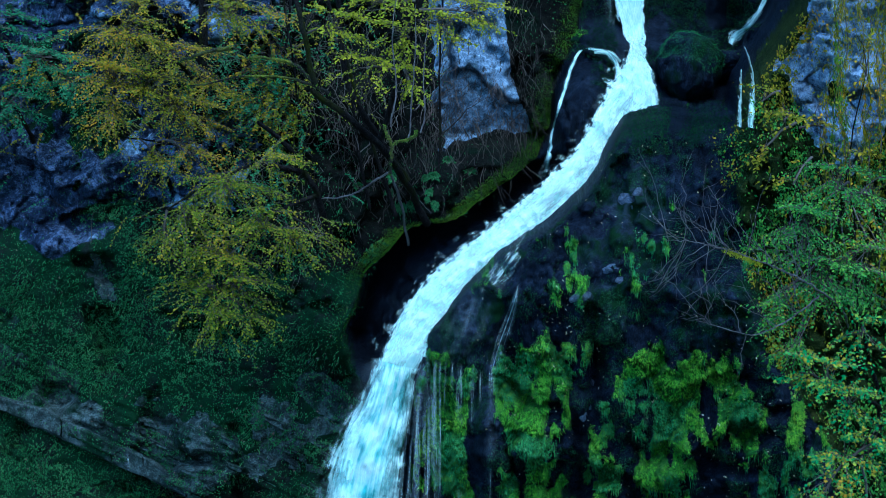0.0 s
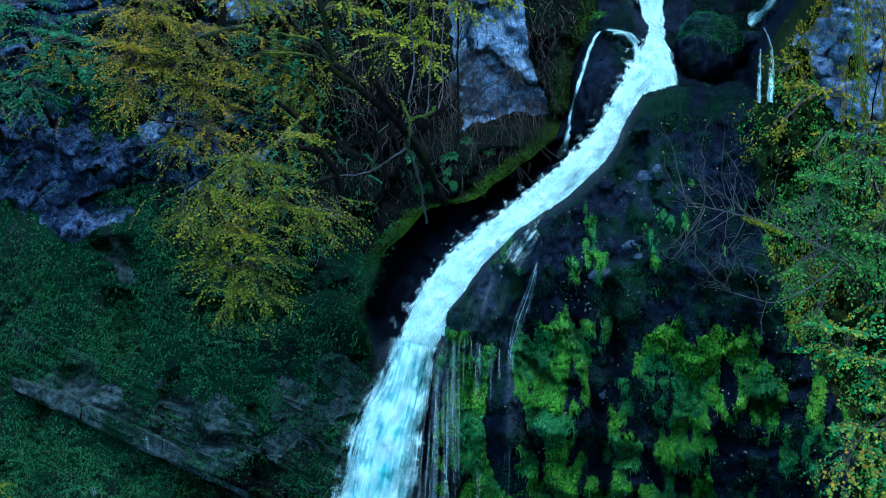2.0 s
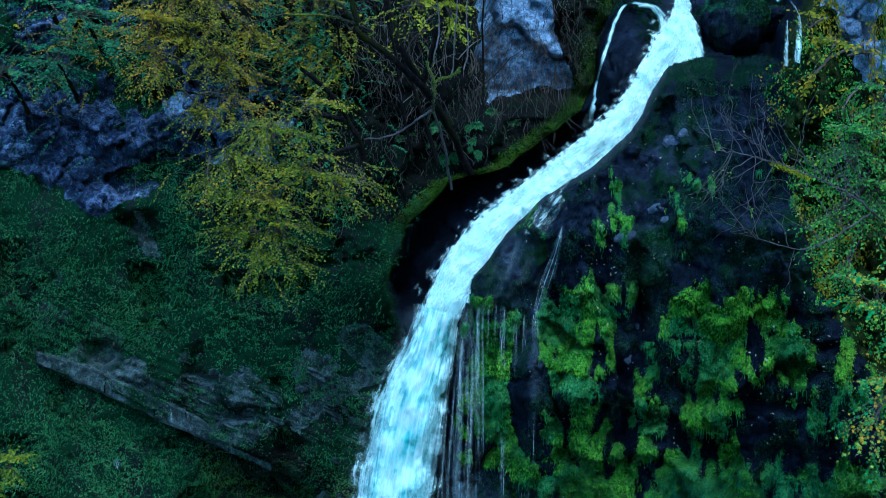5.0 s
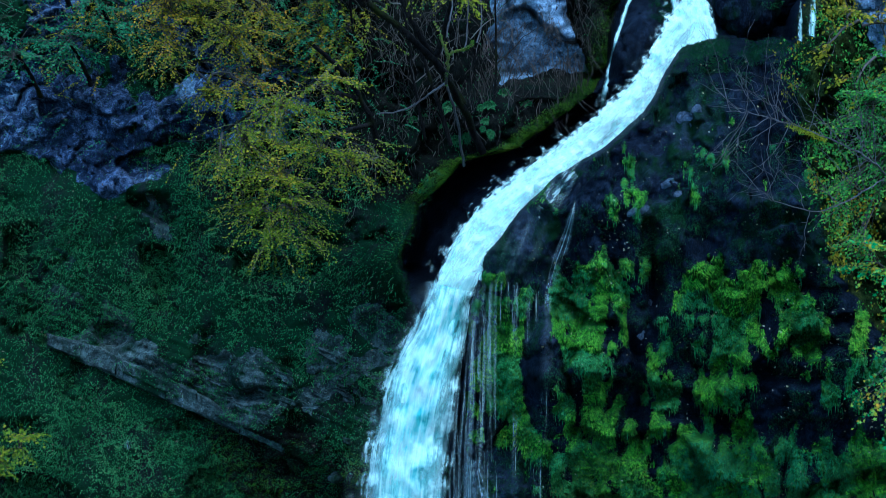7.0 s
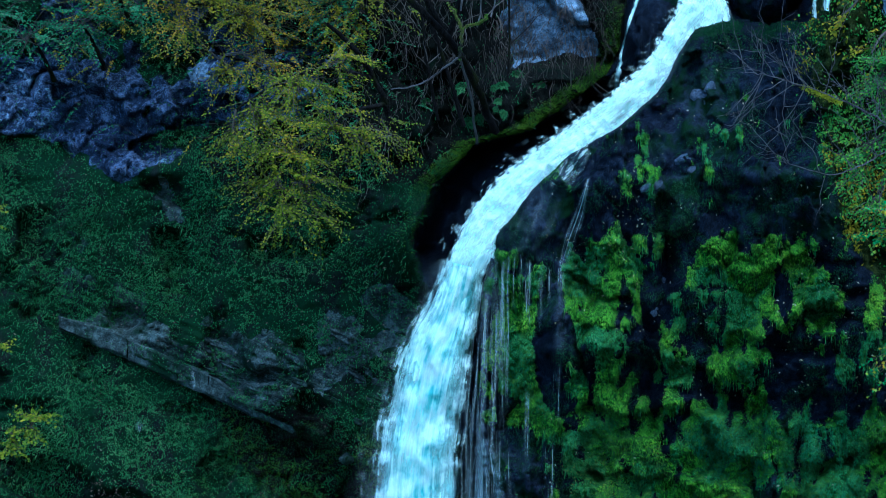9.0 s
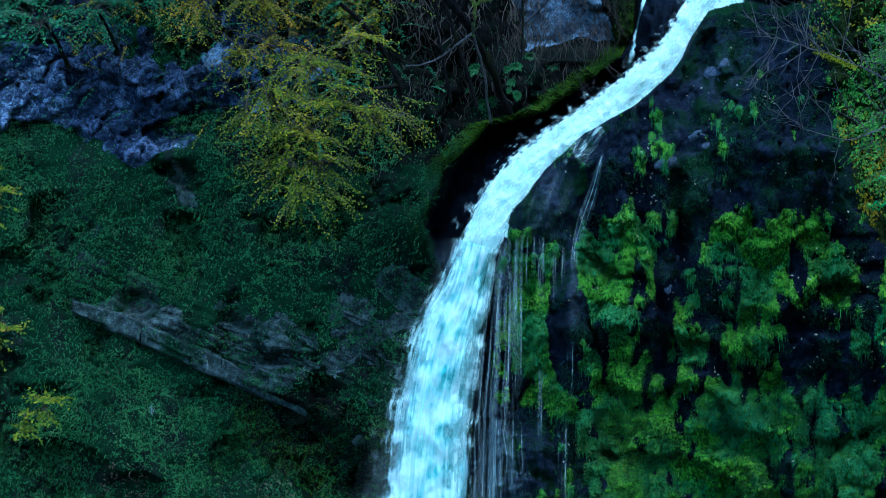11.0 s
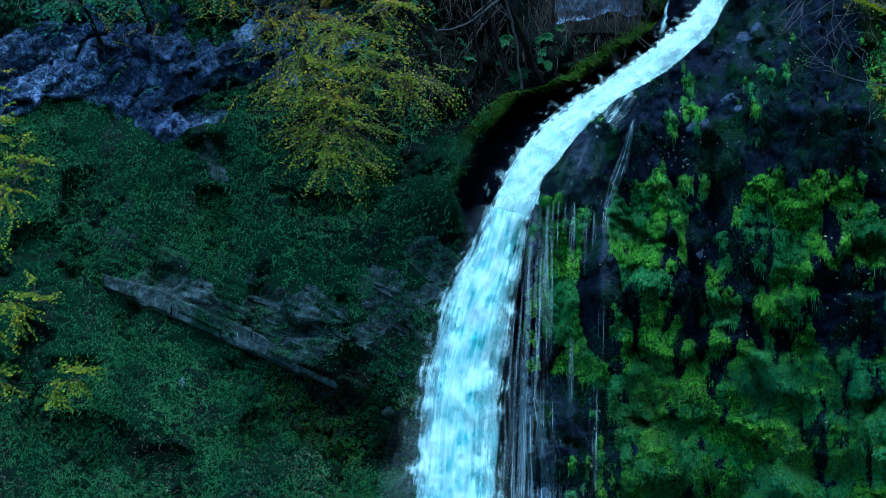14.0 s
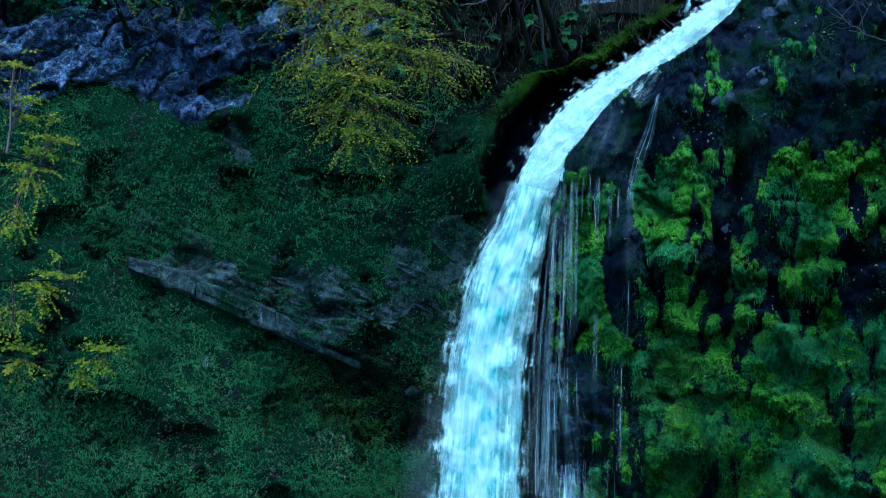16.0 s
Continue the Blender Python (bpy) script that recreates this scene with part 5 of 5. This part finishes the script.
# the branches that hang into the view over the left bank
tree("young_maple", "young maple with bright yellow-green lobed leaves", "tree", (-11.5, 26.6, 7.0),
     [([(-11.5, 26.6, 7.0), (-11.4, 26.2, 9.5), (-11.2, 26.0, 12.0), (-11.0, 26.0, 15.0)], 0.10, 0.04),
      ([(-11.4, 26.2, 8.6), (-9.6, 25.9, 8.7), (-8.6, 25.8, 8.75), (-7.6, 25.8, 8.8)], 0.03, 0.008),
      ([(-11.3, 26.1, 9.9), (-9.5, 25.8, 10.2), (-8.6, 25.7, 10.2), (-8.1, 25.6, 10.2)], 0.03, 0.008),
      ([(-11.2, 26.0, 12.0), (-9.5, 25.9, 12.5), (-8.7, 25.9, 12.4), (-8.2, 26.0, 12.2)], 0.03, 0.008)],
     [((-7.5, 25.8, 8.85), (0.28, 0.25, 0.2), 34), ((-7.85, 25.8, 8.55), (0.22, 0.2, 0.16), 19), ((-8.9, 25.8, 8.75), (0.4, 0.3, 0.3), 37), ((-8.6, 25.7, 10.05), (0.4, 0.3, 0.25), 37), ((-8.2, 25.6, 10.45), (0.3, 0.25, 0.16), 21), ((-9.1, 25.7, 9.55), (0.4, 0.3, 0.25), 29),
      ((-8.8, 25.9, 12.2), (0.45, 0.35, 0.45), 46), ((-8.5, 26.0, 12.75), (0.4, 0.3, 0.3), 29), ((-9.0, 26.0, 13.4), (0.35, 0.3, 0.4), 29), ((-9.1, 25.9, 11.3), (0.35, 0.3, 0.3), 21), ((-9.1, 26.0, 14.2), (0.3, 0.3, 0.3), 16)],
     M_YOUNG, LOBED, (0.03, 0.062), M_BARK, 0.35, 16, (0.25, 0.55))
# the maple shrub on the right flank and the green growth round it
tree("maple_shrub", "sycamore shrub with large green and orange autumn leaves", "shrub", (7.2, 20.2, 11.0),
     [([(7.2, 20.4, 10.8), (6.8, 19.2, 12.0), (6.3, 18.2, 12.9), (6.05, 17.8, 13.4)], 0.04, 0.01),
      ([(6.8, 19.2, 12.0), (6.2, 18.2, 12.4), (5.6, 17.6, 12.6)], 0.03, 0.01), ([(6.9, 19.6, 11.5), (6.4, 18.4, 11.6), (5.8, 17.6, 11.7)], 0.03, 0.01)],
     [((5.55, 17.5, 12.8), (0.35, 0.3, 0.3), 50), ((5.85, 17.5, 12.45), (0.3, 0.3, 0.3), 37), ((5.2, 17.5, 12.85), (0.2, 0.2, 0.15), 13), ((5.75, 17.5, 11.75), (0.4, 0.3, 0.3), 43), ((6.15, 17.5, 12.0), (0.35, 0.3, 0.4), 34), ((5.5, 17.6, 11.2), (0.3, 0.3, 0.25), 21), ((6.1, 17.6, 11.0), (0.3, 0.3, 0.3), 22),
      ((5.95, 17.5, 13.3), (0.3, 0.3, 0.3), 21)],
     M_MAPLE, LOBED, (0.024, 0.054), M_BARK, 0.4, 15, (0.25, 0.5), flutter=0.75)
tree("hazel_shrub", "tall green hazel shrub in front of the rock flank", "shrub", (6.9, 20.2, 12.2),
     [([(6.9, 20.3, 12.0), (6.2, 18.8, 13.4), (5.5, 18.0, 14.4), (5.2, 17.7, 15.2)], 0.018, 0.004), ([(6.6, 19.6, 12.7), (6.2, 18.6, 14.2), (5.9, 18.2, 15.4)], 0.016, 0.004)],
     [((5.3, 17.8, 14.6), (0.3, 0.3, 0.45), 98), ((5.55, 17.8, 13.9), (0.35, 0.3, 0.4), 98), ((5.0, 17.9, 13.6), (0.2, 0.3, 0.3), 40), ((6.05, 17.8, 14.1), (0.35, 0.3, 0.45), 81), ((5.75, 18.0, 15.1), (0.35, 0.3, 0.35), 52), ((6.3, 18.2, 15.0), (0.3, 0.3, 0.4), 40), ((5.25, 17.9, 13.1), (0.25, 0.3, 0.2), 34)],
     M_HAZEL, LEAF, (0.03, 0.06), M_BARK, 0.4, 14, (0.3, 0.55), flutter=0.6)
tree("yellow_shrub", "thin shrub with scattered yellow and rust leaves", "shrub", (6.8, 21.0, 14.2),
     [([(6.8, 21.0, 14.0), (6.2, 20.0, 15.0), (5.7, 19.6, 15.8), (5.4, 19.5, 16.3)], 0.013, 0.004), ([(6.6, 20.6, 14.4), (6.5, 19.8, 15.4), (6.6, 19.6, 16.6), (6.5, 19.7, 17.0)], 0.013, 0.004)],
     [((5.45, 19.4, 15.95), (0.4, 0.3, 0.2), 16), ((5.15, 19.4, 15.5), (0.25, 0.25, 0.2), 11), ((6.0, 19.5, 15.9), (0.4, 0.3, 0.3), 13), ((6.4, 19.5, 15.3), (0.35, 0.3, 0.35), 13), ((5.15, 19.4, 16.2), (0.2, 0.2, 0.12), 6), ((5.6, 19.4, 15.1), (0.3, 0.3, 0.25), 11), ((6.6, 19.5, 16.6), (0.3, 0.3, 0.4), 10), ((6.7, 19.6, 14.4), (0.3, 0.3, 0.4), 10)],
     M_OCHRE, OVAL, (0.045, 0.075), M_BARK, 0.35, 8, (0.25, 0.5))


def bare_shrub():
    base = new("bare_shrub")
    base.location = (6.6, 19.8, 13.2)
    tagged(base, "bare grey-twigged shrub reaching out from the rock flank", "shrub")
    limbs = [([(6.6, 20.0, 13.0), (5.9, 18.2, 13.5), (5.2, 17.0, 13.9), (4.7, 16.5, 14.15), (4.2, 16.4, 14.38), (3.8, 16.4, 14.52)], 0.015, 0.007),
             ([(5.3, 17.1, 13.85), (4.9, 16.6, 13.7), (4.35, 16.4, 13.5), (3.9, 16.4, 13.62), (3.65, 16.4, 13.68)], 0.010, 0.003),
             ([(3.95, 16.4, 14.48), (3.7, 16.3, 14.55), (3.45, 16.2, 14.6), (3.2, 16.1, 14.62)], 0.008, 0.003)]
    tips = Soup()
    for i, (pts, r0, r1) in enumerate(limbs):
        s = Soup()
        c = curve_through(pts, 8)
        c = c + np.cumsum(rng.standard_normal(c.shape) * 0.008, axis=0)
        s.tube(c, r0, r1, 7, 0.06)
        held(s.make("trunk" if i == 0 else "limb", M_TWIG), base)
        for _ in range(22 if i == 0 else 12):
            k = rng.integers(int(len(c) * (0.45 if i == 0 else 0.15)), len(c))
            ln = rng.uniform(0.35, 1.15)
            way = np.array([rng.uniform(-0.7, 0.15), rng.uniform(-0.35, 0.25), rng.uniform(0.2, 1.0) if rng.random() < 0.8 else -0.5])
            w = wander(c[k], c[k] + unit(way) * ln, rng.uniform(-0.08, 0.05), 10, 0.25)
            tips.tube(w, 0.0052, 0.0016, 4)
            for _ in range(rng.integers(1, 5)):
                j = rng.integers(3, 9)
                v = unit(w[j] - w[j - 2]) + 0.8 * rng.standard_normal(3)
                tips.tube(wander(w[j], w[j] + unit(v) * rng.uniform(0.1, 0.35), 0, 6, 0.2), 0.004, 0.0012, 3)
    tagged(held(tips.make("fine_branching", M_TWIG), base), kind="stuff")
    k = 420
    c = curve_through(limbs[0][0], 8)
    at = c[rng.integers(int(len(c) * 0.72), len(c) - 4, k)] + jitter(k, 0.018)
    tagged(held(foliage("limb_moss", BLADE, at, np.array([0, -0.2, -0.3]) + jitter(k, 0.7), jitter(k, 1.0), rng.uniform(0.02, 0.05, k), M_LIME), base), kind="stuff")


bare_shrub()


def mossy_stems():
    """Moss-hung stems before the pale flank rock."""
    rows = [(6.35, 17.6), (6.15, 16.8), (6.6, 17.2), (6.9, 17.2), (6.75, 16.4), (7.1, 16.6), (6.5, 15.8), (6.95, 15.6), (6.25, 16.2), (6.45, 16.9), (7.0, 17.9), (6.8, 15.0)]
    for x, top in rows:
        base = new("moss_hung_sapling")
        y = 19.7 + 0.3 * rng.random()
        low = top - rng.uniform(1.6, 2.8)
        base.location = (x, y, low)
        tagged(base, "slender sapling hung with golden-brown moss", "tree", "moss-hung saplings on the flank")
        s = Soup()
        line = wander((x + 0.15, y + 0.25, low), (x + rng.normal(0, 0.2), y - 0.1, top + 1.2), 0.0, 24, 0.2)
        s.tube(line, 0.009, 0.005, 6, 0.1)
        held(s.make("trunk", M_TWIG), base)
        k = 1000
        which = rng.integers(0, 24, k)
        clump = (fbm(which * 0.7, np.full(k, x * 7), 131.0, 2) - 0.35).clip(0.02)
        at = line[which] + jitter(k, 0.13) * clump[:, None] * np.array([1.2, 1.2, 3.0]) + np.array([0, 0, -0.05])
        tagged(held(foliage("hanging_moss", BLADE, at, np.array([0, -0.2, -1.0]) + jitter(k, 0.35), jitter(k, 1.0), rng.uniform(0.03, 0.08, k), (M_OCHRE, M_OCHRE, M_GOLD, M_RIM)[rng.integers(4)]), base), kind="stuff")


mossy_stems()


def brush():
    """Dead stalks and hanging roots in the wood beside the undercut."""
    a, b, p, n = spots(2600, -3.4, 2.7, 13.0, 17.4, lambda a, b: on_bank(a, b) * off_rim(a, b) * (1 - 0.85 * rock_share(a, b)) * (0.25 + 0.75 * ss(-1.6, 0.2, a)))
    a, b, p2, n2 = spots(650, 0.7, 2.5, 14.8, 16.6, lambda a, b: on_bank(a, b) * (0.35 + 0.65 * ss(15.9, 15.3, b)))
    p, n = np.vstack([p, p2]), np.vstack([n, n2])
    s = Soup()
    for q, m in zip(p, n):
        ln = rng.uniform(0.2, 0.75)
        way = np.array([rng.normal(0, 0.45), -0.25 - 0.3 * rng.random(), rng.choice([-1.0, 0.9])])
        s.tube(wander(q - 0.03 * m, q + unit(way) * ln + 0.1 * m, 0.05, 7, 0.3), rng.uniform(0.004, 0.012), 0.002, 3)
    tagged(s.make("dead_stalks", M_STALK), "tangle of dead stalks and hanging roots", "brushwood", kind="stuff")
    # slim dark trunks in the wood above
    for x, y, z, lean, r in ((-0.2, 25.7, 14.6, -0.5, 0.05), (0.25, 25.2, 14.5, -0.8, 0.07), (1.0, 25.2, 14.9, 0.1, 0.035), (-2.0, 27.0, 14.6, 0.3, 0.06), (-1.4, 26.6, 14.9, -0.2, 0.045), (0.75, 25.3, 15.0, -0.15, 0.03)):
        base = new("slim_tree")
        base.location = (x, y, z)
        tagged(base, "slim dark leafless trunk in the wooded bank", "tree", "slim trunks in the wood")
        s = Soup()
        line = wander((x, y + 0.3, z - 0.3), (x + lean * 2, y - 0.8, z + 4.5), 0.02, 16, 0.06)
        s.tube(line, r * 0.6, r * 0.3, 7, 0.08)
        held(s.make("trunk", M_BARK), base)
        s = Soup()
        for _ in range(9):
            k = rng.integers(3, 15)
            s.tube(wander(line[k], line[k] + np.array([rng.normal(0, 0.6), -0.3, rng.uniform(0.0, 0.9)]), 0.0, 8, 0.2), 0.011, 0.002, 4)
        tagged(held(s.make("fine_branching", M_STALK), base), kind="stuff")


brush()


def undergrowth():
    """Leafy sprays of the small wood on the upper bank."""
    rows = (("green_undergrowth", M_TEAL, "blue-green leafy undergrowth on the upper bank", 1000, -8.8, 1.6, 13.5, 17.8, 200.0), ("ochre_undergrowth", M_OCHRE, "ochre leafy undergrowth on the upper bank", 420, -6.5, -1.0, 14.0, 17.8, 203.0),
            ("lime_undergrowth", M_GOLD, "yellow-green leafy undergrowth on the upper bank", 200, -4.5, 0.2, 15.0, 17.8, 206.0))
    for name, leaf, label, count, a0, a1, b0, b1, seed in rows:
        a, b, p, n = spots(count * 4, a0, a1, b0, b1, lambda a, b: on_bank(a, b) * off_rim(a, b) * (1 - 0.9 * rock_share(a, b)) * ss(0.47, 0.6, fbm(a * 0.8, b * 0.8, seed, 3)) * (0.4 + 0.6 * ss(14.2, 15.2, b)) * (1 - 0.9 * ss(-2.0, -1.0, a)))
        k, m = 16, len(a)
        start = p + n * rng.uniform(0.1, 0.9, m)[:, None]
        out = unit(np.array([0, -0.5, -0.15]) + jitter(m, 0.6) * np.array([1, 1, 0.45]))
        t = np.linspace(0, 1, k)
        pos = start[:, None] + out[:, None] * (rng.uniform(0.3, 0.7, m)[:, None] * t)[..., None] + np.array([0, 0, -0.12]) * (t ** 2)[None, :, None]
        side = unit(np.cross(out, np.array([0, 0, 1.0])))
        sign = np.where(np.arange(k) % 2, 1.0, -1.0)
        way = side[:, None] * sign[None, :, None] * 0.8 + out[:, None] * 0.5 + np.array([0, 0, -0.25])
        q = m * k
        tagged(foliage(name, OVAL, pos.reshape(-1, 3), way.reshape(-1, 3) + jitter(q, 0.25), np.array([0, -0.7, 0.7]) + jitter(q, 0.4), rng.uniform(0.035, 0.065, q), leaf), label, "undergrowth", kind="stuff")
        s = Soup()
        for i in range(m):
            s.tube(wander(p[i], start[i], 0.1, 5, 0.2), 0.008, 0.005, 3)
            s.tube(pos[i, ::5], 0.004, 0.002, 3)
        tagged(s.make(name.replace("growth", "wood"), M_STALK), "thin dark stems of the undergrowth", "stems", kind="stuff")


undergrowth()


def fern(at, out, size, turn):
    """A rosette of arching fronds with narrow leaflets."""
    base = new("fern")
    base.location = at
    tagged(base, "green fern rosette arching from the damp bank", "fern", "ferns on the bank")
    for i in range(9):
        ang = turn + i * 2 * math.pi / 9 + rng.normal(0, 0.15)
        side = np.array([math.cos(ang), -0.35, math.sin(ang) * 0.8])
        tip = unit(np.array(out) * 0.7 + side)
        ln = size * rng.uniform(0.7, 1.1)
        t = np.linspace(0.08, 1, 18)
        line = tip * (ln * t)[:, None] + np.array([0, -0.05, -0.5 * ln]) * (t ** 2)[:, None]
        across = unit(np.cross(tip, np.array([0, -1.0, 0.3])))
        pos, way = np.repeat(line, 2, 0), np.tile(np.array([across, -across]), (18, 1)) + 0.35 * tip + jitter(36, 0.12)
        width = np.repeat(0.34 * ln * np.sin(np.pi * np.clip(t, 0.1, 0.97)) ** 0.8 * (1.1 - 0.6 * t), 2)
        tagged(foliage("frond", LEAF, pos, way, np.array([0, -0.8, 0.6]) + jitter(36, 0.15), width, M_IVY, base), kind="stuff")


a, b, p, n = spots(900, -3.6, 2.6, 11.6, 15.2, lambda a, b: on_bank(a, b) * ss(0.45, 0.6, np.interp(b, RIM_B, RIM_A) - a) * (1 - rock_share(a, b)) * ss(-0.6, 0.8, a))
for i in range(min(14, len(a))):
    fern(p[i] + 0.03 * n[i], n[i], rng.uniform(0.09, 0.19), rng.random() * 6)


# ---- rocks ----
def boulder(name, label, at, radii, material, seed, moss=0):
    bm = bmesh.new()
    bmesh.ops.create_icosphere(bm, subdivisions=5, radius=1)
    co = np.array([v.co for v in bm.verts])
    d = 0.8 * (fbm(co[:, 0] * 1.3 + seed, co[:, 2] * 1.3 + co[:, 1] * 0.8, 140 + seed, 5) - 0.5) + 0.4 * (np.floor(fbm(co[:, 0] + co[:, 1], co[:, 2] * 2.2, 150 + seed, 3) * 7) / 7 - 0.5)
    co = co * (1 + d)[:, None] * np.array(radii)
    for v, c in zip(bm.verts, co):
        v.co = c
    me = bpy.data.meshes.new(name)
    bm.to_mesh(me)
    nrm = np.array([v.normal for v in bm.verts])
    bm.free()
    me.materials.append(material)
    me.polygons.foreach_set("use_smooth", np.full(len(me.polygons), True))
    ob = new(name, me)
    ob.location = at
    tagged(ob, label, "boulder")
    if moss:
        k = rng.integers(0, len(co), moss)
        k = k[(nrm[k, 2] + 0.4 * co[k, 0] / radii[0] + 1.6 * (fbm(co[k, 0] * 3, co[k, 2] * 3, 160.0, 3) - 0.5) > 0.12)]
        m = len(k)
        tagged(foliage("moss", BLADE, co[k] + jitter(m, 0.02), nrm[k] * 0.6 + np.array([0, 0, -0.5]) + jitter(m, 0.3), nrm[k] + jitter(m, 0.4), rng.uniform(0.012, 0.032, m), M_DEEPMOSS if moss > 6000 else M_MOSS, ob), kind="stuff")
    return ob


boulder("boulder", "large black wet boulder capped with green moss", (5.85, 27.9, 16.85), (0.68, 0.6, 0.72), M_TUFA, 3.0, 26000)
boulder("boulder", "small round boulder covered in bright moss", (3.85, 28.6, 17.42), (0.2, 0.2, 0.17), M_TUFA, 5.0, 5000)
boulder("boulder", "dark rock slab between the two streams", (6.75, 28.6, 16.95), (0.55, 0.5, 0.3), M_WET, 7.0, 1500)
boulder("boulder", "mossy rock above the small cascade", (7.7, 28.3, 17.4), (0.5, 0.5, 0.35), M_WET, 8.0, 3000)
boulder("boulder", "black wet rock splitting the side trickle", (3.95, 27.7, 16.6), (0.4, 0.4, 0.55), M_WET, 9.0)
boulder("boulder", "grey stone lying on the mossy bank", (-1.82, 25.45, 8.3), (0.15, 0.12, 0.1), M_STRATA, 11.0)


def bedded_stones():
    """The limestone beds over the dipping ledge: one thick pale bed, thin broken ones above it."""
    cols, ring = 5, 8
    faces = [(k * ring + q, k * ring + (q + 1) % ring, (k + 1) * ring + (q + 1) % ring, (k + 1) * ring + q) for k in range(cols - 1) for q in range(ring)]
    faces += [(k + q[0], k + q[1], k + q[2], k + q[3]) for k in (0, (cols - 1) * ring) for q in ((0, 1, 2, 3), (0, 3, 4, 7), (4, 5, 6, 7))]
    for line in range(17):
        thick = line == 0
        s0 = -0.09 if thick else 0.26 + 0.1 * line + rng.uniform(-0.02, 0.02)
        a = -6.5 if thick else -6.4 + 0.25 * line + rng.random() * 0.3
        while a < -0.8:
            w = rng.uniform(0.4, 1.0) if thick else rng.uniform(0.08, 0.34)
            keep = 1.0 * (a < -3.3) if thick else 0.46 * math.exp(-((a + 3.6 - 0.17 * line) / 1.4) ** 2) + 0.03
            if rng.random() < keep:
                high = 0.37 if thick else rng.uniform(0.04, 0.15)
                proud = rng.uniform(0.05, 0.10) if thick else rng.uniform(0.02, 0.2)
                skew = rng.normal(0, 0.02 if thick else 0.1)
                A = np.linspace(a, a + w, cols)
                base = 10.86 - 0.46 * (A + 6.34) + s0 + skew * (A - a)
                rock = depth_at(np.full(3, a + w / 2) + np.array([-0.2, 0, 0.2]), np.full(3, base[2] + high / 2)).mean()
                Y = 27.25 - 0.55 * (A + 4.6) + rng.normal(0, 0.015, cols) if thick else rock - 0.4 * (A - a - w / 2)
                H = high * (0.62 + 0.38 * ss(-6.5, -5.6, A)) * (1 - 0.35 * ss(-4.0, -3.2, A)) if thick else np.full(cols, high)
                section = ((0.0, 0.5), (0.0, 0.06), (0.12, 0.0), (0.5, 0.02), (0.88, 0.0), (1.0, 0.07), (1.0, 0.5), (0.5, 0.6))
                B = np.stack([base + q * H for q, _ in section], 1)
                D = np.stack([Y - proud + d for _, d in section], 1)
                V = place(np.repeat(A[:, None], ring, 1), B, D) + rng.uniform(-1, 1, (cols, ring, 3)) * min(high * 0.14, 0.022)
                mesh_object("stone", V.reshape(-1, 3), faces, M_STRATA, cliff_left, smooth=False)
            a += w + (0.006 if thick else rng.uniform(0.005, 0.03) if rng.random() < 0.7 else rng.uniform(0.1, 0.5))


bedded_stones()


def pale_slabs():
    """Bare pale stones that show through the dark cliff."""
    shapes = []
    for i in range(4):
        bm = bmesh.new()
        bmesh.ops.create_icosphere(bm, subdivisions=2, radius=0.6)
        for v in bm.verts:
            v.co *= 1 + rng.uniform(-0.28, 0.28)
        me = bpy.data.meshes.new("stone")
        bm.to_mesh(me)
        bm.free()
        me.materials.append(M_GREY)
        shapes.append(me)
    for x, y, z, sx, sz in ((4.0, 23.3, 14.62, 0.3, 0.22), (4.15, 23.25, 14.76, 0.22, 0.14), (3.62, 22.55, 13.62, 0.3, 0.12), (3.78, 22.45, 13.45, 0.16, 0.1), (3.12, 22.55, 13.2, 0.3, 0.12), (3.24, 21.85, 11.78, 0.1, 0.18), (3.1, 21.85, 11.35, 0.09, 0.15), (3.2, 21.8, 11.45, 0.08, 0.12)):
        a, b = x * REACH / y, EYE_Z + (z - EYE_Z) * REACH / y
        yy = float(depth_at(np.array([a]), np.array([b]))[0])
        ob = new("stone", shapes[rng.integers(4)])
        ob.location = Vector(place(a, b, yy + 0.05))
        ob.rotation_euler = (rng.normal(0, 0.2), rng.normal(0, 0.3), -0.5 + rng.normal(0, 0.3))
        ob.scale = (sx, 0.12, sz)
        ob.parent = cliff_right


pale_slabs()
